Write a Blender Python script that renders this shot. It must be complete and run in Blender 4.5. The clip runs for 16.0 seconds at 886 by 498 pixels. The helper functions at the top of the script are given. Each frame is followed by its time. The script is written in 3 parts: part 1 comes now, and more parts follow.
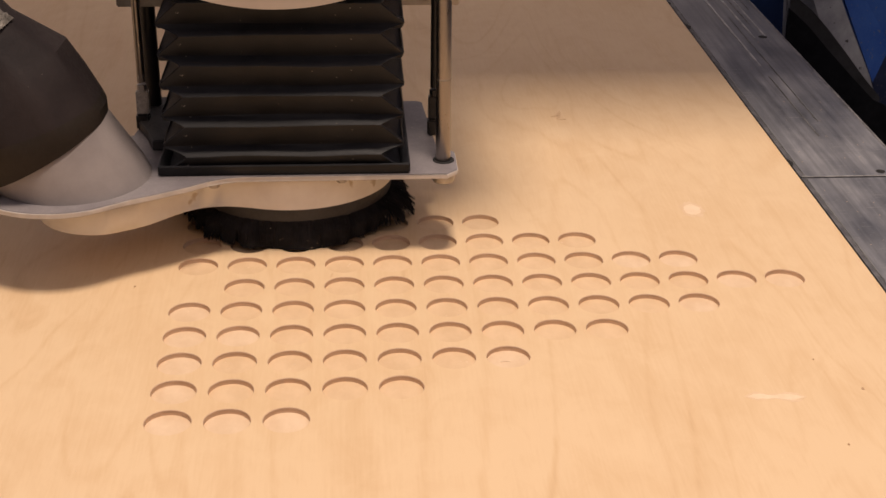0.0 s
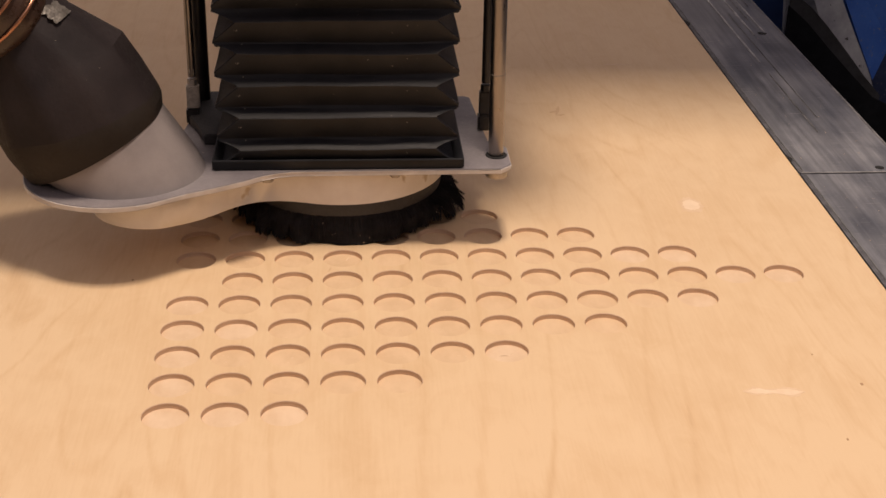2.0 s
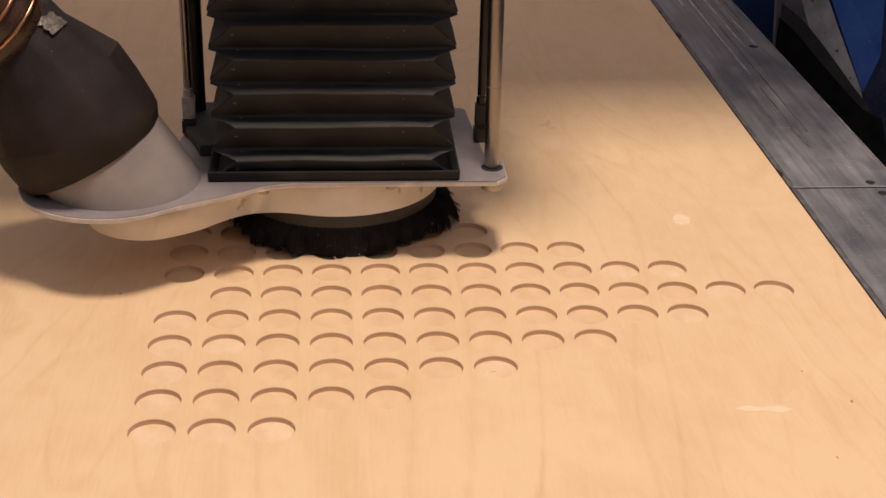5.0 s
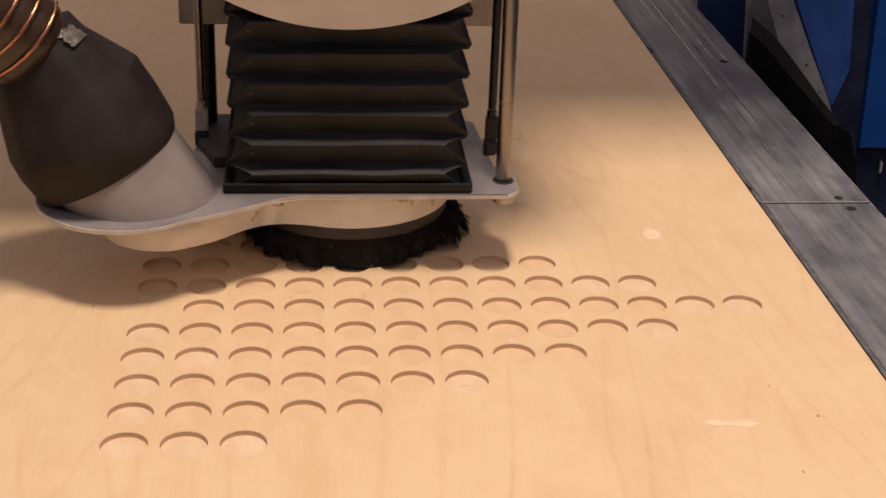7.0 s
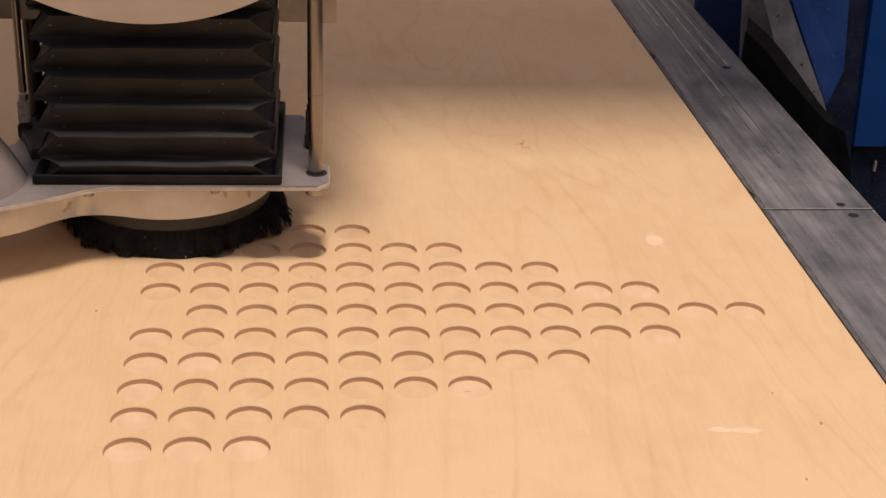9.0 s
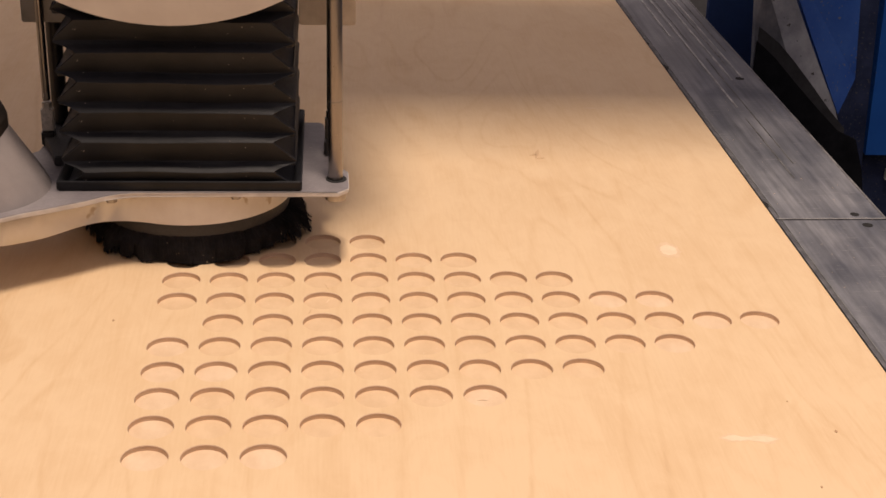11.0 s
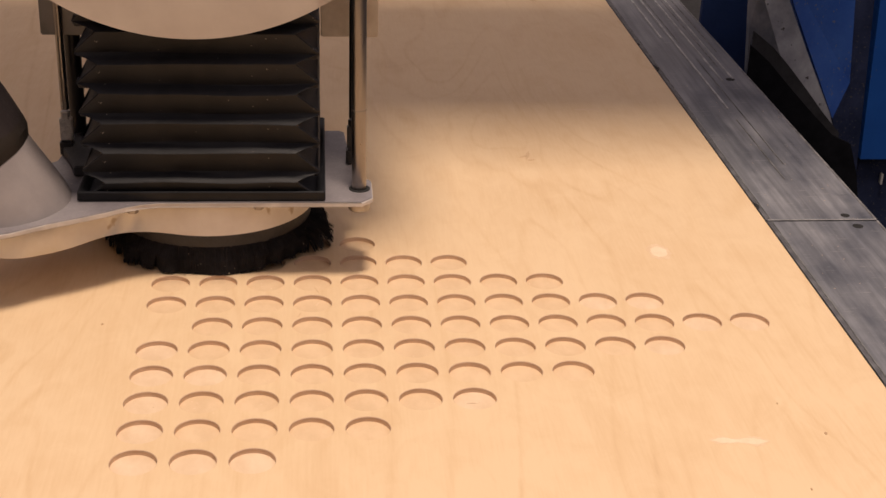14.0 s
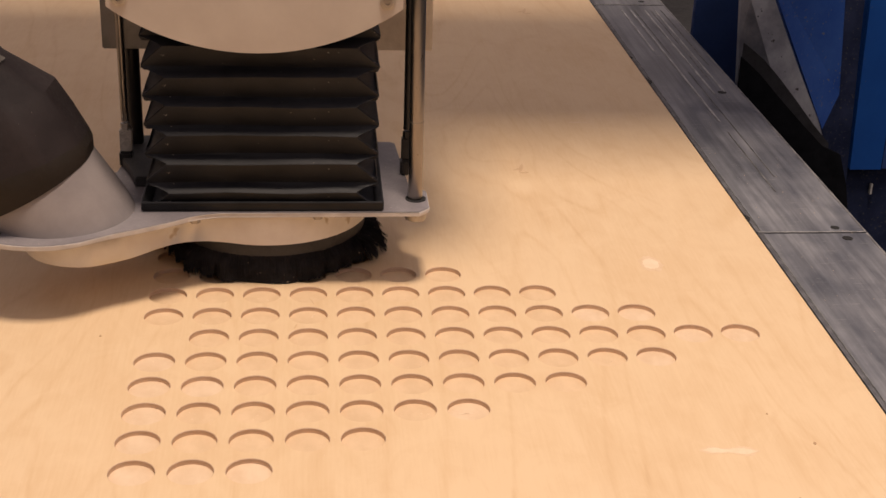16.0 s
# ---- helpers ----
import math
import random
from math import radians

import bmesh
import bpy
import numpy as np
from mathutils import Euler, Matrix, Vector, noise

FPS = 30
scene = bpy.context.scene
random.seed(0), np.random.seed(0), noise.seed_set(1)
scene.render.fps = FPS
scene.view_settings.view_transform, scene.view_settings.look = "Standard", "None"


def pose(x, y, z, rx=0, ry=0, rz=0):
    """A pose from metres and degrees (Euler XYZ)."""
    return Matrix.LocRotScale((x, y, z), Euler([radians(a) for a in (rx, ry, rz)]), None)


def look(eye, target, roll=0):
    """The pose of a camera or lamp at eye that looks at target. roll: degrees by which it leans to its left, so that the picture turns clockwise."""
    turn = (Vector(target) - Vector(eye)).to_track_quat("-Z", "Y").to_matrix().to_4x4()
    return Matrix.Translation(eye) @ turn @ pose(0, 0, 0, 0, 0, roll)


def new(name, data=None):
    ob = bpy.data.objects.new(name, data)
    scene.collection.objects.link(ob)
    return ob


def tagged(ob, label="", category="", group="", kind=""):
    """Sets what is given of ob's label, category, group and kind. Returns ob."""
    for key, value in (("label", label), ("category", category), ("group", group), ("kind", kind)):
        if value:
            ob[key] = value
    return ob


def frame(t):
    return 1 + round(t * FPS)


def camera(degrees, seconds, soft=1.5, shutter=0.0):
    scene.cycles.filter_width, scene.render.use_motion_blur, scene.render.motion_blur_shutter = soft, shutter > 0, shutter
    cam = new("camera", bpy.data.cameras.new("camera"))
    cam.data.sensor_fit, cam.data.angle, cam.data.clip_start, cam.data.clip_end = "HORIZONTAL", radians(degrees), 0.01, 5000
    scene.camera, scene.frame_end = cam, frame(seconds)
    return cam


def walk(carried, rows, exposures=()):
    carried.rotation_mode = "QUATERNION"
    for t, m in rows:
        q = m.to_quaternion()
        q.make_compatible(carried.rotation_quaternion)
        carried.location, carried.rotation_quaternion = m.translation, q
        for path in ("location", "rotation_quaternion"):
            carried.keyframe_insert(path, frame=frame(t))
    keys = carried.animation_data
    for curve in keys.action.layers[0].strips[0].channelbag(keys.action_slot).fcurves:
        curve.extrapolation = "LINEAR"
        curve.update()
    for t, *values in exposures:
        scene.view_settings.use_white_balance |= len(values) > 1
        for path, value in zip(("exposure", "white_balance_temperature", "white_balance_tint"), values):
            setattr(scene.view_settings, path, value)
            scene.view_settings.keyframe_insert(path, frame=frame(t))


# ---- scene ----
cam = camera(33.6, 16.0, soft=1.5, shutter=0.5)
PATH = [
    (0, (0.1199, -0.8127, 0.5072), (0.2442, 0.9895, -0.3509), 0.75),
    (0.5, (0.1197, -0.8126, 0.5055), (0.2416, 0.9893, -0.3537), 0.79),
    (1, (0.1181, -0.8122, 0.5049), (0.2435, 0.9903, -0.3525), 0.89),
    (1.5, (0.1180, -0.8116, 0.5034), (0.2464, 0.9890, -0.3576), 0.98),
    (2, (0.1193, -0.8122, 0.5036), (0.2467, 0.9889, -0.3566), 0.97),
    (2.5, (0.1196, -0.8109, 0.5042), (0.2467, 0.9910, -0.3543), 0.92),
    (3, (0.1205, -0.8100, 0.5074), (0.2501, 0.9917, -0.3509), 1.00),
    (3.5, (0.1186, -0.8066, 0.5057), (0.2543, 0.9926, -0.3572), 1.25),
    (4, (0.1215, -0.8057, 0.5041), (0.2563, 0.9957, -0.3544), 1.26),
    (6.5, (0.1221, -0.8102, 0.5133), (0.2814, 0.9964, -0.3298), 1.69),
    (7, (0.1227, -0.8118, 0.5143), (0.2961, 0.9951, -0.3255), 2.02),
    (7.5, (0.1216, -0.8116, 0.5113), (0.3121, 0.9940, -0.3274), 2.53),
    (8, (0.1220, -0.8119, 0.5116), (0.3162, 0.9920, -0.3300), 2.59),
    (8.5, (0.1229, -0.8134, 0.5114), (0.3131, 0.9941, -0.3232), 2.50),
    (9, (0.1194, -0.8111, 0.5159), (0.2944, 0.9976, -0.3196), 2.23),
    (11.5, (0.1173, -0.8184, 0.5148), (0.2738, 1.0003, -0.3023), 1.88),
    (12, (0.1201, -0.8195, 0.5171), (0.2770, 0.9977, -0.3032), 1.79),
    (12.5, (0.1204, -0.8184, 0.5179), (0.2832, 0.9975, -0.3042), 1.84),
    (13, (0.1204, -0.8178, 0.5176), (0.2858, 0.9996, -0.3007), 1.82),
    (13.5, (0.1210, -0.8169, 0.5168), (0.2865, 1.0010, -0.3004), 1.86),
    (14, (0.1208, -0.8144, 0.5160), (0.2867, 1.0029, -0.3025), 1.85),
    (14.5, (0.1185, -0.8138, 0.5169), (0.2907, 1.0042, -0.2988), 2.08),
    (15, (0.1204, -0.8161, 0.5187), (0.2946, 1.0026, -0.2949), 2.09),
    (15.5, (0.1226, -0.8172, 0.5193), (0.2952, 1.0027, -0.2919), 1.93),
    (16, (0.1202, -0.8263, 0.5235), (0.2930, 0.9959, -0.2825), 1.91),
]
EXPOSURES = [(0, -0.11, 6500, 13), (2, -0.17, 6500, 13), (4, -0.15, 6500, 13), (7, -0.16, 6500, 13), (9, -0.20, 6500, 13), (11.5, -0.03, 6500, 13), (13.5, -0.04, 6500, 13), (15, -0.02, 6500, 13), (16, -0.07, 6500, 13)]
walk(cam, [(t, look(eye, target, roll)) for t, eye, target, roll in PATH], EXPOSURES)

# ---------------------------------------------------------------- light
world = bpy.data.worlds.new("workshop_daylight")
scene.world = world
world.use_nodes = True
sky = world.node_tree.nodes["Background"]
sky.inputs["Color"].default_value = (1.0, 0.825, 0.80, 1)
sky.inputs["Strength"].default_value = 0.60
lamp_data = bpy.data.lights.new("ceiling_light", "AREA")
lamp_data.shape, lamp_data.size, lamp_data.size_y = "RECTANGLE", 0.42, 0.56
lamp_data.energy, lamp_data.color = 103, (1.0, 0.822, 0.652)
lamp = new("ceiling_light", lamp_data)
lamp.matrix_world = look((0.32, -0.10, 3.1), (0.33, 0.30, 0))


# ---------------------------------------------------------------- materials
def nodes_of(name):
    m = bpy.data.materials.new(name)
    m.use_nodes = True
    nt = m.node_tree
    return m, nt, nt.nodes["Principled BSDF"]


def add(nt, kind, **inputs):
    n = nt.nodes.new(kind)
    for k, v in inputs.items():
        n.inputs[k.replace("_", " ")].default_value = v
    return n


def surface(name, a, b, scale=20.0, rough=(0.4, 0.6), metal=0.0, bump=0.1, fine=200.0, stretch=(1, 1, 1), contrast=(0.35, 0.65), dist=0.001, speck=None, spec=0.5):
    """Two colours mixed by a broad noise, a fine noise for relief and gloss."""
    m, nt, p = nodes_of(name)
    lk = nt.links.new
    tc = nt.nodes.new("ShaderNodeTexCoord")
    mp = nt.nodes.new("ShaderNodeMapping")
    mp.inputs["Scale"].default_value = stretch
    lk(tc.outputs["Object"], mp.inputs["Vector"])
    n1 = add(nt, "ShaderNodeTexNoise", Scale=scale, Detail=5.0, Roughness=0.6)
    n2 = add(nt, "ShaderNodeTexNoise", Scale=fine, Detail=3.0, Roughness=0.6)
    for n in (n1, n2):
        lk(mp.outputs["Vector"], n.inputs["Vector"])
    ramp = nt.nodes.new("ShaderNodeValToRGB")
    ramp.color_ramp.elements[0].position, ramp.color_ramp.elements[1].position = contrast
    ramp.color_ramp.elements[0].color, ramp.color_ramp.elements[1].color = (*a, 1), (*b, 1)
    lk(n1.outputs["Fac"], ramp.inputs["Fac"])
    colour = ramp.outputs["Color"]
    if speck:
        n3 = add(nt, "ShaderNodeTexNoise", Scale=speck[1], Detail=2.0, Roughness=0.5)
        lk(tc.outputs["Object"], n3.inputs["Vector"])
        r3 = nt.nodes.new("ShaderNodeValToRGB")
        r3.color_ramp.elements[0].position, r3.color_ramp.elements[1].position = speck[2], speck[2] + 0.04
        lk(n3.outputs["Fac"], r3.inputs["Fac"])
        mix = nt.nodes.new("ShaderNodeMix")
        mix.data_type = "RGBA"
        lk(r3.outputs["Color"], mix.inputs["Factor"])
        lk(colour, mix.inputs["A"])
        mix.inputs["B"].default_value = (*speck[0], 1)
        colour = mix.outputs["Result"]
    lk(colour, p.inputs["Base Color"])
    mr = add(nt, "ShaderNodeMapRange", From_Min=0.3, From_Max=0.7, To_Min=rough[0], To_Max=rough[1])
    lk(n2.outputs["Fac"], mr.inputs["Value"])
    lk(mr.outputs["Result"], p.inputs["Roughness"])
    p.inputs["Metallic"].default_value = metal
    p.inputs["Specular IOR Level"].default_value = spec
    if bump:
        bp = add(nt, "ShaderNodeBump", Strength=bump, Distance=dist)
        lk(n2.outputs["Fac"], bp.inputs["Height"])
        lk(bp.outputs["Normal"], p.inputs["Normal"])
    return m


def birch():
    """Rotary-cut birch: broad pale bands along the grain, flame figure, short pores and a few stains."""
    m, nt, p = nodes_of("birch_veneer")
    lk = nt.links.new
    tc = nt.nodes.new("ShaderNodeTexCoord")

    def mapped(scale, rot=0.0):
        mp = nt.nodes.new("ShaderNodeMapping")
        mp.inputs["Scale"].default_value = scale
        mp.inputs["Rotation"].default_value = (0, 0, rot)
        lk(tc.outputs["Object"], mp.inputs["Vector"])
        return mp.outputs["Vector"]

    def noise_at(vec, scale, detail=4.0, rough=0.55, distortion=0.0):
        n = add(nt, "ShaderNodeTexNoise", Scale=scale, Detail=detail, Roughness=rough, Distortion=distortion)
        lk(vec, n.inputs["Vector"])
        return n.outputs["Fac"]

    def mathed(op, a, b):
        n = nt.nodes.new("ShaderNodeMath")
        n.operation = op
        for i, v in enumerate((a, b)):
            if isinstance(v, (int, float)):
                n.inputs[i].default_value = v
            else:
                lk(v, n.inputs[i])
        return n.outputs[0]

    broad = noise_at(mapped((1, 0.24, 1), 0.10), 4.0, 3.0, 0.5, 0.6)
    wave = mathed("ADD", mathed("MULTIPLY", mathed("SINE", mathed("MULTIPLY", broad, 110.0), 0.0), 0.5), 0.5)
    rings = mathed("MULTIPLY", mathed("POWER", wave, 10.0), mathed("POWER", noise_at(mapped((1, 0.6, 1)), 6.0, 2.0, 0.5), 2.0))
    curl = noise_at(mapped((1, 0.55, 1), 0.2), 34.0, 5.0, 0.65, 1.2)
    streak = noise_at(mapped((1, 0.03, 1), 0.03), 90.0, 3.0, 0.6)
    pores = noise_at(mapped((1, 0.06, 1), 0.02), 420.0, 2.0, 0.6)
    blotch = noise_at(mapped((1, 0.8, 1)), 7.0, 4.0, 0.6)
    v = mathed("ADD", mathed("MULTIPLY", rings, -0.42), mathed("MULTIPLY", streak, 0.08))
    v = mathed("ADD", v, mathed("MULTIPLY", blotch, 0.50))
    v = mathed("ADD", v, mathed("MULTIPLY", curl, 0.48))
    v = mathed("ADD", v, mathed("MULTIPLY", pores, 0.27))
    ramp = nt.nodes.new("ShaderNodeValToRGB")
    e = ramp.color_ramp.elements
    e[0].position, e[0].color = 0.28, (0.575, 0.392, 0.228, 1)
    e[1].position, e[1].color = 0.74, (0.705, 0.525, 0.331, 1)
    mid = ramp.color_ramp.elements.new(0.5)
    mid.color = (0.650, 0.463, 0.276, 1)
    lk(v, ramp.inputs["Fac"])
    lk(ramp.outputs["Color"], p.inputs["Base Color"])
    mr = add(nt, "ShaderNodeMapRange", From_Min=0.3, From_Max=0.7, To_Min=0.48, To_Max=0.66)
    lk(streak, mr.inputs["Value"])
    lk(mr.outputs["Result"], p.inputs["Roughness"])
    p.inputs["Specular IOR Level"].default_value = 0.3
    bp = add(nt, "ShaderNodeBump", Strength=0.12, Distance=0.0004)
    lk(pores, bp.inputs["Height"])
    lk(bp.outputs["Normal"], p.inputs["Normal"])
    return m


def aluminium():
    """Dull rail metal: bluish blotches, lengthwise wear and fine bright scratches."""
    m, nt, p = nodes_of("worn_aluminium")
    lk = nt.links.new
    tc = nt.nodes.new("ShaderNodeTexCoord")
    fac = []
    for scale, stretch, detail in ((28, (1, 0.35, 1), 6.0), (150, (1, 0.03, 1), 3.0), (330, (0.12, 1, 1), 3.0), (620, (1, 1, 1), 2.0)):
        mp = nt.nodes.new("ShaderNodeMapping")
        mp.inputs["Scale"].default_value = stretch
        mp.inputs["Rotation"].default_value = (0, 0, 0.05 * len(fac))
        lk(tc.outputs["Object"], mp.inputs["Vector"])
        n = add(nt, "ShaderNodeTexNoise", Scale=float(scale), Detail=detail, Roughness=0.65)
        lk(mp.outputs["Vector"], n.inputs["Vector"])
        fac.append(n.outputs["Fac"])

    def ramp(value, rows):
        r = nt.nodes.new("ShaderNodeValToRGB")
        for k, (at, c) in enumerate(rows):
            e = r.color_ramp.elements[k] if k < 2 else r.color_ramp.elements.new(at)
            e.position, e.color = at, (*c, 1)
        lk(value, r.inputs["Fac"])
        return r.outputs["Color"]

    def mixed(kind, amount, a, b):
        n = nt.nodes.new("ShaderNodeMix")
        n.data_type, n.blend_type = "RGBA", kind
        if isinstance(amount, float):
            n.inputs["Factor"].default_value = amount
        else:
            lk(amount, n.inputs["Factor"])
        lk(a, n.inputs["A"])
        if isinstance(b, tuple):
            n.inputs["B"].default_value = (*b, 1)
        else:
            lk(b, n.inputs["B"])
        return n.outputs["Result"]

    base = ramp(fac[0], ((0.32, (0.128, 0.135, 0.156)), (0.70, (0.285, 0.290, 0.312))))
    wear = ramp(fac[1], ((0.30, (0.72, 0.72, 0.72)), (0.70, (1.22, 1.21, 1.19))))
    colour = mixed("MULTIPLY", 1.0, base, wear)
    colour = mixed("MIX", ramp(fac[2], ((0.64, (0, 0, 0)), (0.70, (0.6, 0.6, 0.6)))), colour, (0.36, 0.355, 0.345))
    colour = mixed("MIX", ramp(fac[3], ((0.70, (0, 0, 0)), (0.76, (0.7, 0.7, 0.7)))), colour, (0.42, 0.40, 0.37))
    lk(colour, p.inputs["Base Color"])
    mr = add(nt, "ShaderNodeMapRange", From_Min=0.3, From_Max=0.7, To_Min=0.28, To_Max=0.50)
    lk(fac[0], mr.inputs["Value"])
    lk(mr.outputs["Result"], p.inputs["Roughness"])
    p.inputs["Metallic"].default_value = 0.3
    bp = add(nt, "ShaderNodeBump", Strength=0.15, Distance=0.0004)
    lk(fac[1], bp.inputs["Height"])
    lk(bp.outputs["Normal"], p.inputs["Normal"])
    return m


WOOD = birch()
CUT = surface("fresh_cut_birch", (0.615, 0.437, 0.266), (0.690, 0.505, 0.320), 65, (0.6, 0.8), 0, 0.25, 900, (1, 0.6, 1), dist=0.0004)
CUT_PALE = surface("pale_cut_birch", (0.640, 0.465, 0.300), (0.720, 0.548, 0.380), 65, (0.6, 0.8), 0, 0.25, 900, (1, 0.6, 1), dist=0.0004)
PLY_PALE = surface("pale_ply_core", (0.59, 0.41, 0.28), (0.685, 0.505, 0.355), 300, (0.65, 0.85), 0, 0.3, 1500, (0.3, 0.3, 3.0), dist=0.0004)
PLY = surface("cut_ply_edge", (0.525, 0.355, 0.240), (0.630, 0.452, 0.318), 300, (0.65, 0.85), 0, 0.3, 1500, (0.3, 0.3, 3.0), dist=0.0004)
FILLER = surface("pale_filler", (0.7364, 0.5614, 0.3862), (0.788, 0.618, 0.4429), 90, (0.6, 0.8), 0, 0.2, 700, dist=0.0003)
FILLER_THIN = surface("thin_filler", (0.665, 0.48, 0.305), (0.71, 0.53, 0.355), 120, (0.6, 0.8), 0, 0.2, 700, dist=0.0003)
KNOT = surface("dark_pin_knot", (0.36, 0.21, 0.11), (0.48, 0.31, 0.18), 600, (0.6, 0.8), 0, 0.0)
STAIN = surface("brown_knot", (0.56, 0.37, 0.21), (0.62, 0.43, 0.26), 200, (0.55, 0.7), 0, 0.0)
ALU = aluminium()
# Steel made paler and less metallic, to hold the fittings' highlight.
NUT_STEEL = surface("highlit_nut_steel", (0.46, 0.42, 0.38), (0.66, 0.61, 0.55), 200, (0.25, 0.4), 0.45, 0.1, 600)
ALU_DULL = surface("dull_aluminium_lip", (0.13, 0.13, 0.135), (0.30, 0.295, 0.29), 50, (0.4, 0.6), 0.3, 0.1, 300)
ALU_DARK = surface("dark_aluminium", (0.075, 0.077, 0.086), (0.165, 0.165, 0.175), 60, (0.4, 0.6), 0.3, 0.2, 300)
ALU_EDGE = surface("bright_aluminium_edge", (0.299, 0.3013, 0.3105), (0.575, 0.5692, 0.5635), 40, (0.35, 0.55), 0.35, 0.1, 300)
BLACK_HOLE = surface("black_recess", (0.006, 0.006, 0.006), (0.012, 0.012, 0.012), 80, (0.7, 0.9), 0, 0.0)
PLATE = surface("grey_plastic_plate", (0.175, 0.160, 0.172), (0.25, 0.23, 0.238), 26, (0.32, 0.5), 0, 0.12, 500, dist=0.0005, speck=((0.50, 0.42, 0.35), 420, 0.715))
PLATE_EDGE = surface("white_plastic_edge", (0.50, 0.465, 0.445), (0.64, 0.60, 0.57), 60, (0.4, 0.55), 0, 0.1, 600, dist=0.0004)
CREAM = surface("cream_plastic", (0.73, 0.665, 0.600), (0.85, 0.800, 0.735), 22, (0.38, 0.55), 0, 0.12, 300, dist=0.0006, speck=((0.56, 0.46, 0.34), 55, 0.66))
DUSTY_WHITE = surface("dusty_white_duct", (0.195, 0.175, 0.178), (0.285, 0.257, 0.255), 16, (0.45, 0.65), 0, 0.15, 700, dist=0.0005)
CAP = surface("dusty_grey_cover", (0.50, 0.43, 0.37), (0.57, 0.50, 0.43), 18, (0.45, 0.6), 0, 0.1, 600, dist=0.0004)
BELLOWS = surface("black_bellows_fabric", (0.0112, 0.0119, 0.01484), (0.0196, 0.02044, 0.02464), 30, (0.38, 0.52), 0, 0.30, 900, dist=0.0004, speck=((0.24, 0.21, 0.19), 330, 0.735), spec=0.20)
# Near-black for the sheet that stands for shadow under the brace.
SHADOW_BLACK = surface("shadow_black", (0.0066, 0.0072, 0.0096), (0.0126, 0.01344, 0.0168), 40, (0.7, 0.9), 0, 0.2, 300, spec=0.05)
RUBBER = surface("black_rubber_collar", (0.026, 0.0245, 0.0255), (0.042, 0.040, 0.041), 40, (0.5, 0.7), 0, 0.2, 500, dist=0.0005)
BRISTLE = surface("black_bristles", (0.0145, 0.01363, 0.01508), (0.02538, 0.02349, 0.02494), 90, (0.6, 0.8), 0, 0.0, 300, speck=((0.45, 0.36, 0.27), 260, 0.74), spec=0.04)
HOOD = surface("dusty_black_vinyl", (0.0150, 0.0122, 0.0138), (0.0320, 0.0255, 0.0262), 11, (0.48, 0.64), 0, 0.3, 260, dist=0.0008, speck=((0.34, 0.28, 0.22), 300, 0.77), spec=0.16)
HOOD_BAND = surface("dusty_vinyl_band", (0.0175, 0.0142, 0.0125), (0.030, 0.0240, 0.0200), 15, (0.55, 0.7), 0, 0.25, 300, dist=0.0006, spec=0.2)
TAPE = surface("silver_tape", (0.07, 0.063, 0.056), (0.19, 0.175, 0.16), 90, (0.35, 0.55), 0.5, 0.6, 160, dist=0.002)
HOSE = surface("brown_hose_film", (0.026, 0.016, 0.013), (0.060, 0.034, 0.024), 30, (0.22, 0.4), 0.0, 0.3, 200, dist=0.001)
COPPER = surface("copper_wire", (0.38, 0.18, 0.11), (0.56, 0.29, 0.18), 60, (0.25, 0.4), 0.95, 0.1, 400)
CHROME = surface("polished_steel", (0.27, 0.245, 0.235), (0.38, 0.35, 0.33), 40, (0.27, 0.4), 1.0, 0.05, 500, (1, 1, 0.2))
STEEL = surface("dull_steel", (0.34, 0.31, 0.28), (0.50, 0.46, 0.42), 120, (0.35, 0.5), 0.85, 0.1, 500)
BLACK_TUBE = surface("black_steel_tube", (0.014, 0.0130, 0.0135), (0.025, 0.023, 0.0235), 60, (0.3, 0.45), 0.1, 0.05, 500)
BLOCK = surface("anodised_block", (0.20, 0.185, 0.17), (0.27, 0.25, 0.23), 40, (0.4, 0.55), 0.5, 0.15, 500)
BLOCK_PALE = surface("pale_block", (0.60, 0.50, 0.38), (0.72, 0.62, 0.49), 60, (0.5, 0.7), 0, 0.2, 300)
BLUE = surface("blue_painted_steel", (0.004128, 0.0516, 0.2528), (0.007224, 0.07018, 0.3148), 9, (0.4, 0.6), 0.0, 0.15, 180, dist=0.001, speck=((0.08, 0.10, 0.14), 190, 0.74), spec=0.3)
# Dusty, darkened copy of the leg's blue; shade is in its colour.
DUSTY_SHADED_BLUE = surface("dusty_shaded_blue_steel", (0.005625, 0.01125, 0.04), (0.0175, 0.02625, 0.07), 26, (0.55, 0.75), 0.0, 0.2, 180, speck=((0.05, 0.052, 0.065), 260, 0.64), spec=0.3)
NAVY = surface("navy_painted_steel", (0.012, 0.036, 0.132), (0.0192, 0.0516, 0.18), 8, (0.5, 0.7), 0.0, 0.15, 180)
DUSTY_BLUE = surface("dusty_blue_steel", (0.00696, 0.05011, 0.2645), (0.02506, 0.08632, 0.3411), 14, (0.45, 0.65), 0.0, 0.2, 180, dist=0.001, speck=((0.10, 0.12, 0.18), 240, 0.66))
# Middle step of the painted shadow, between brace grey and black.
BRACE_SHADOW = surface("brace_shadow_steel", (0.010, 0.0105, 0.014), (0.030, 0.031, 0.037), 26, (0.6, 0.8), 0.0, 0.2, 200)
# Darker copy of the brace grey, for the face turned from the light.
SHADED_GREY = surface("shaded_grey_steel", (0.154, 0.1652, 0.1976), (0.2996, 0.316, 0.3564), 30, (0.55, 0.75), 0.05, 0.25, 220, dist=0.001)
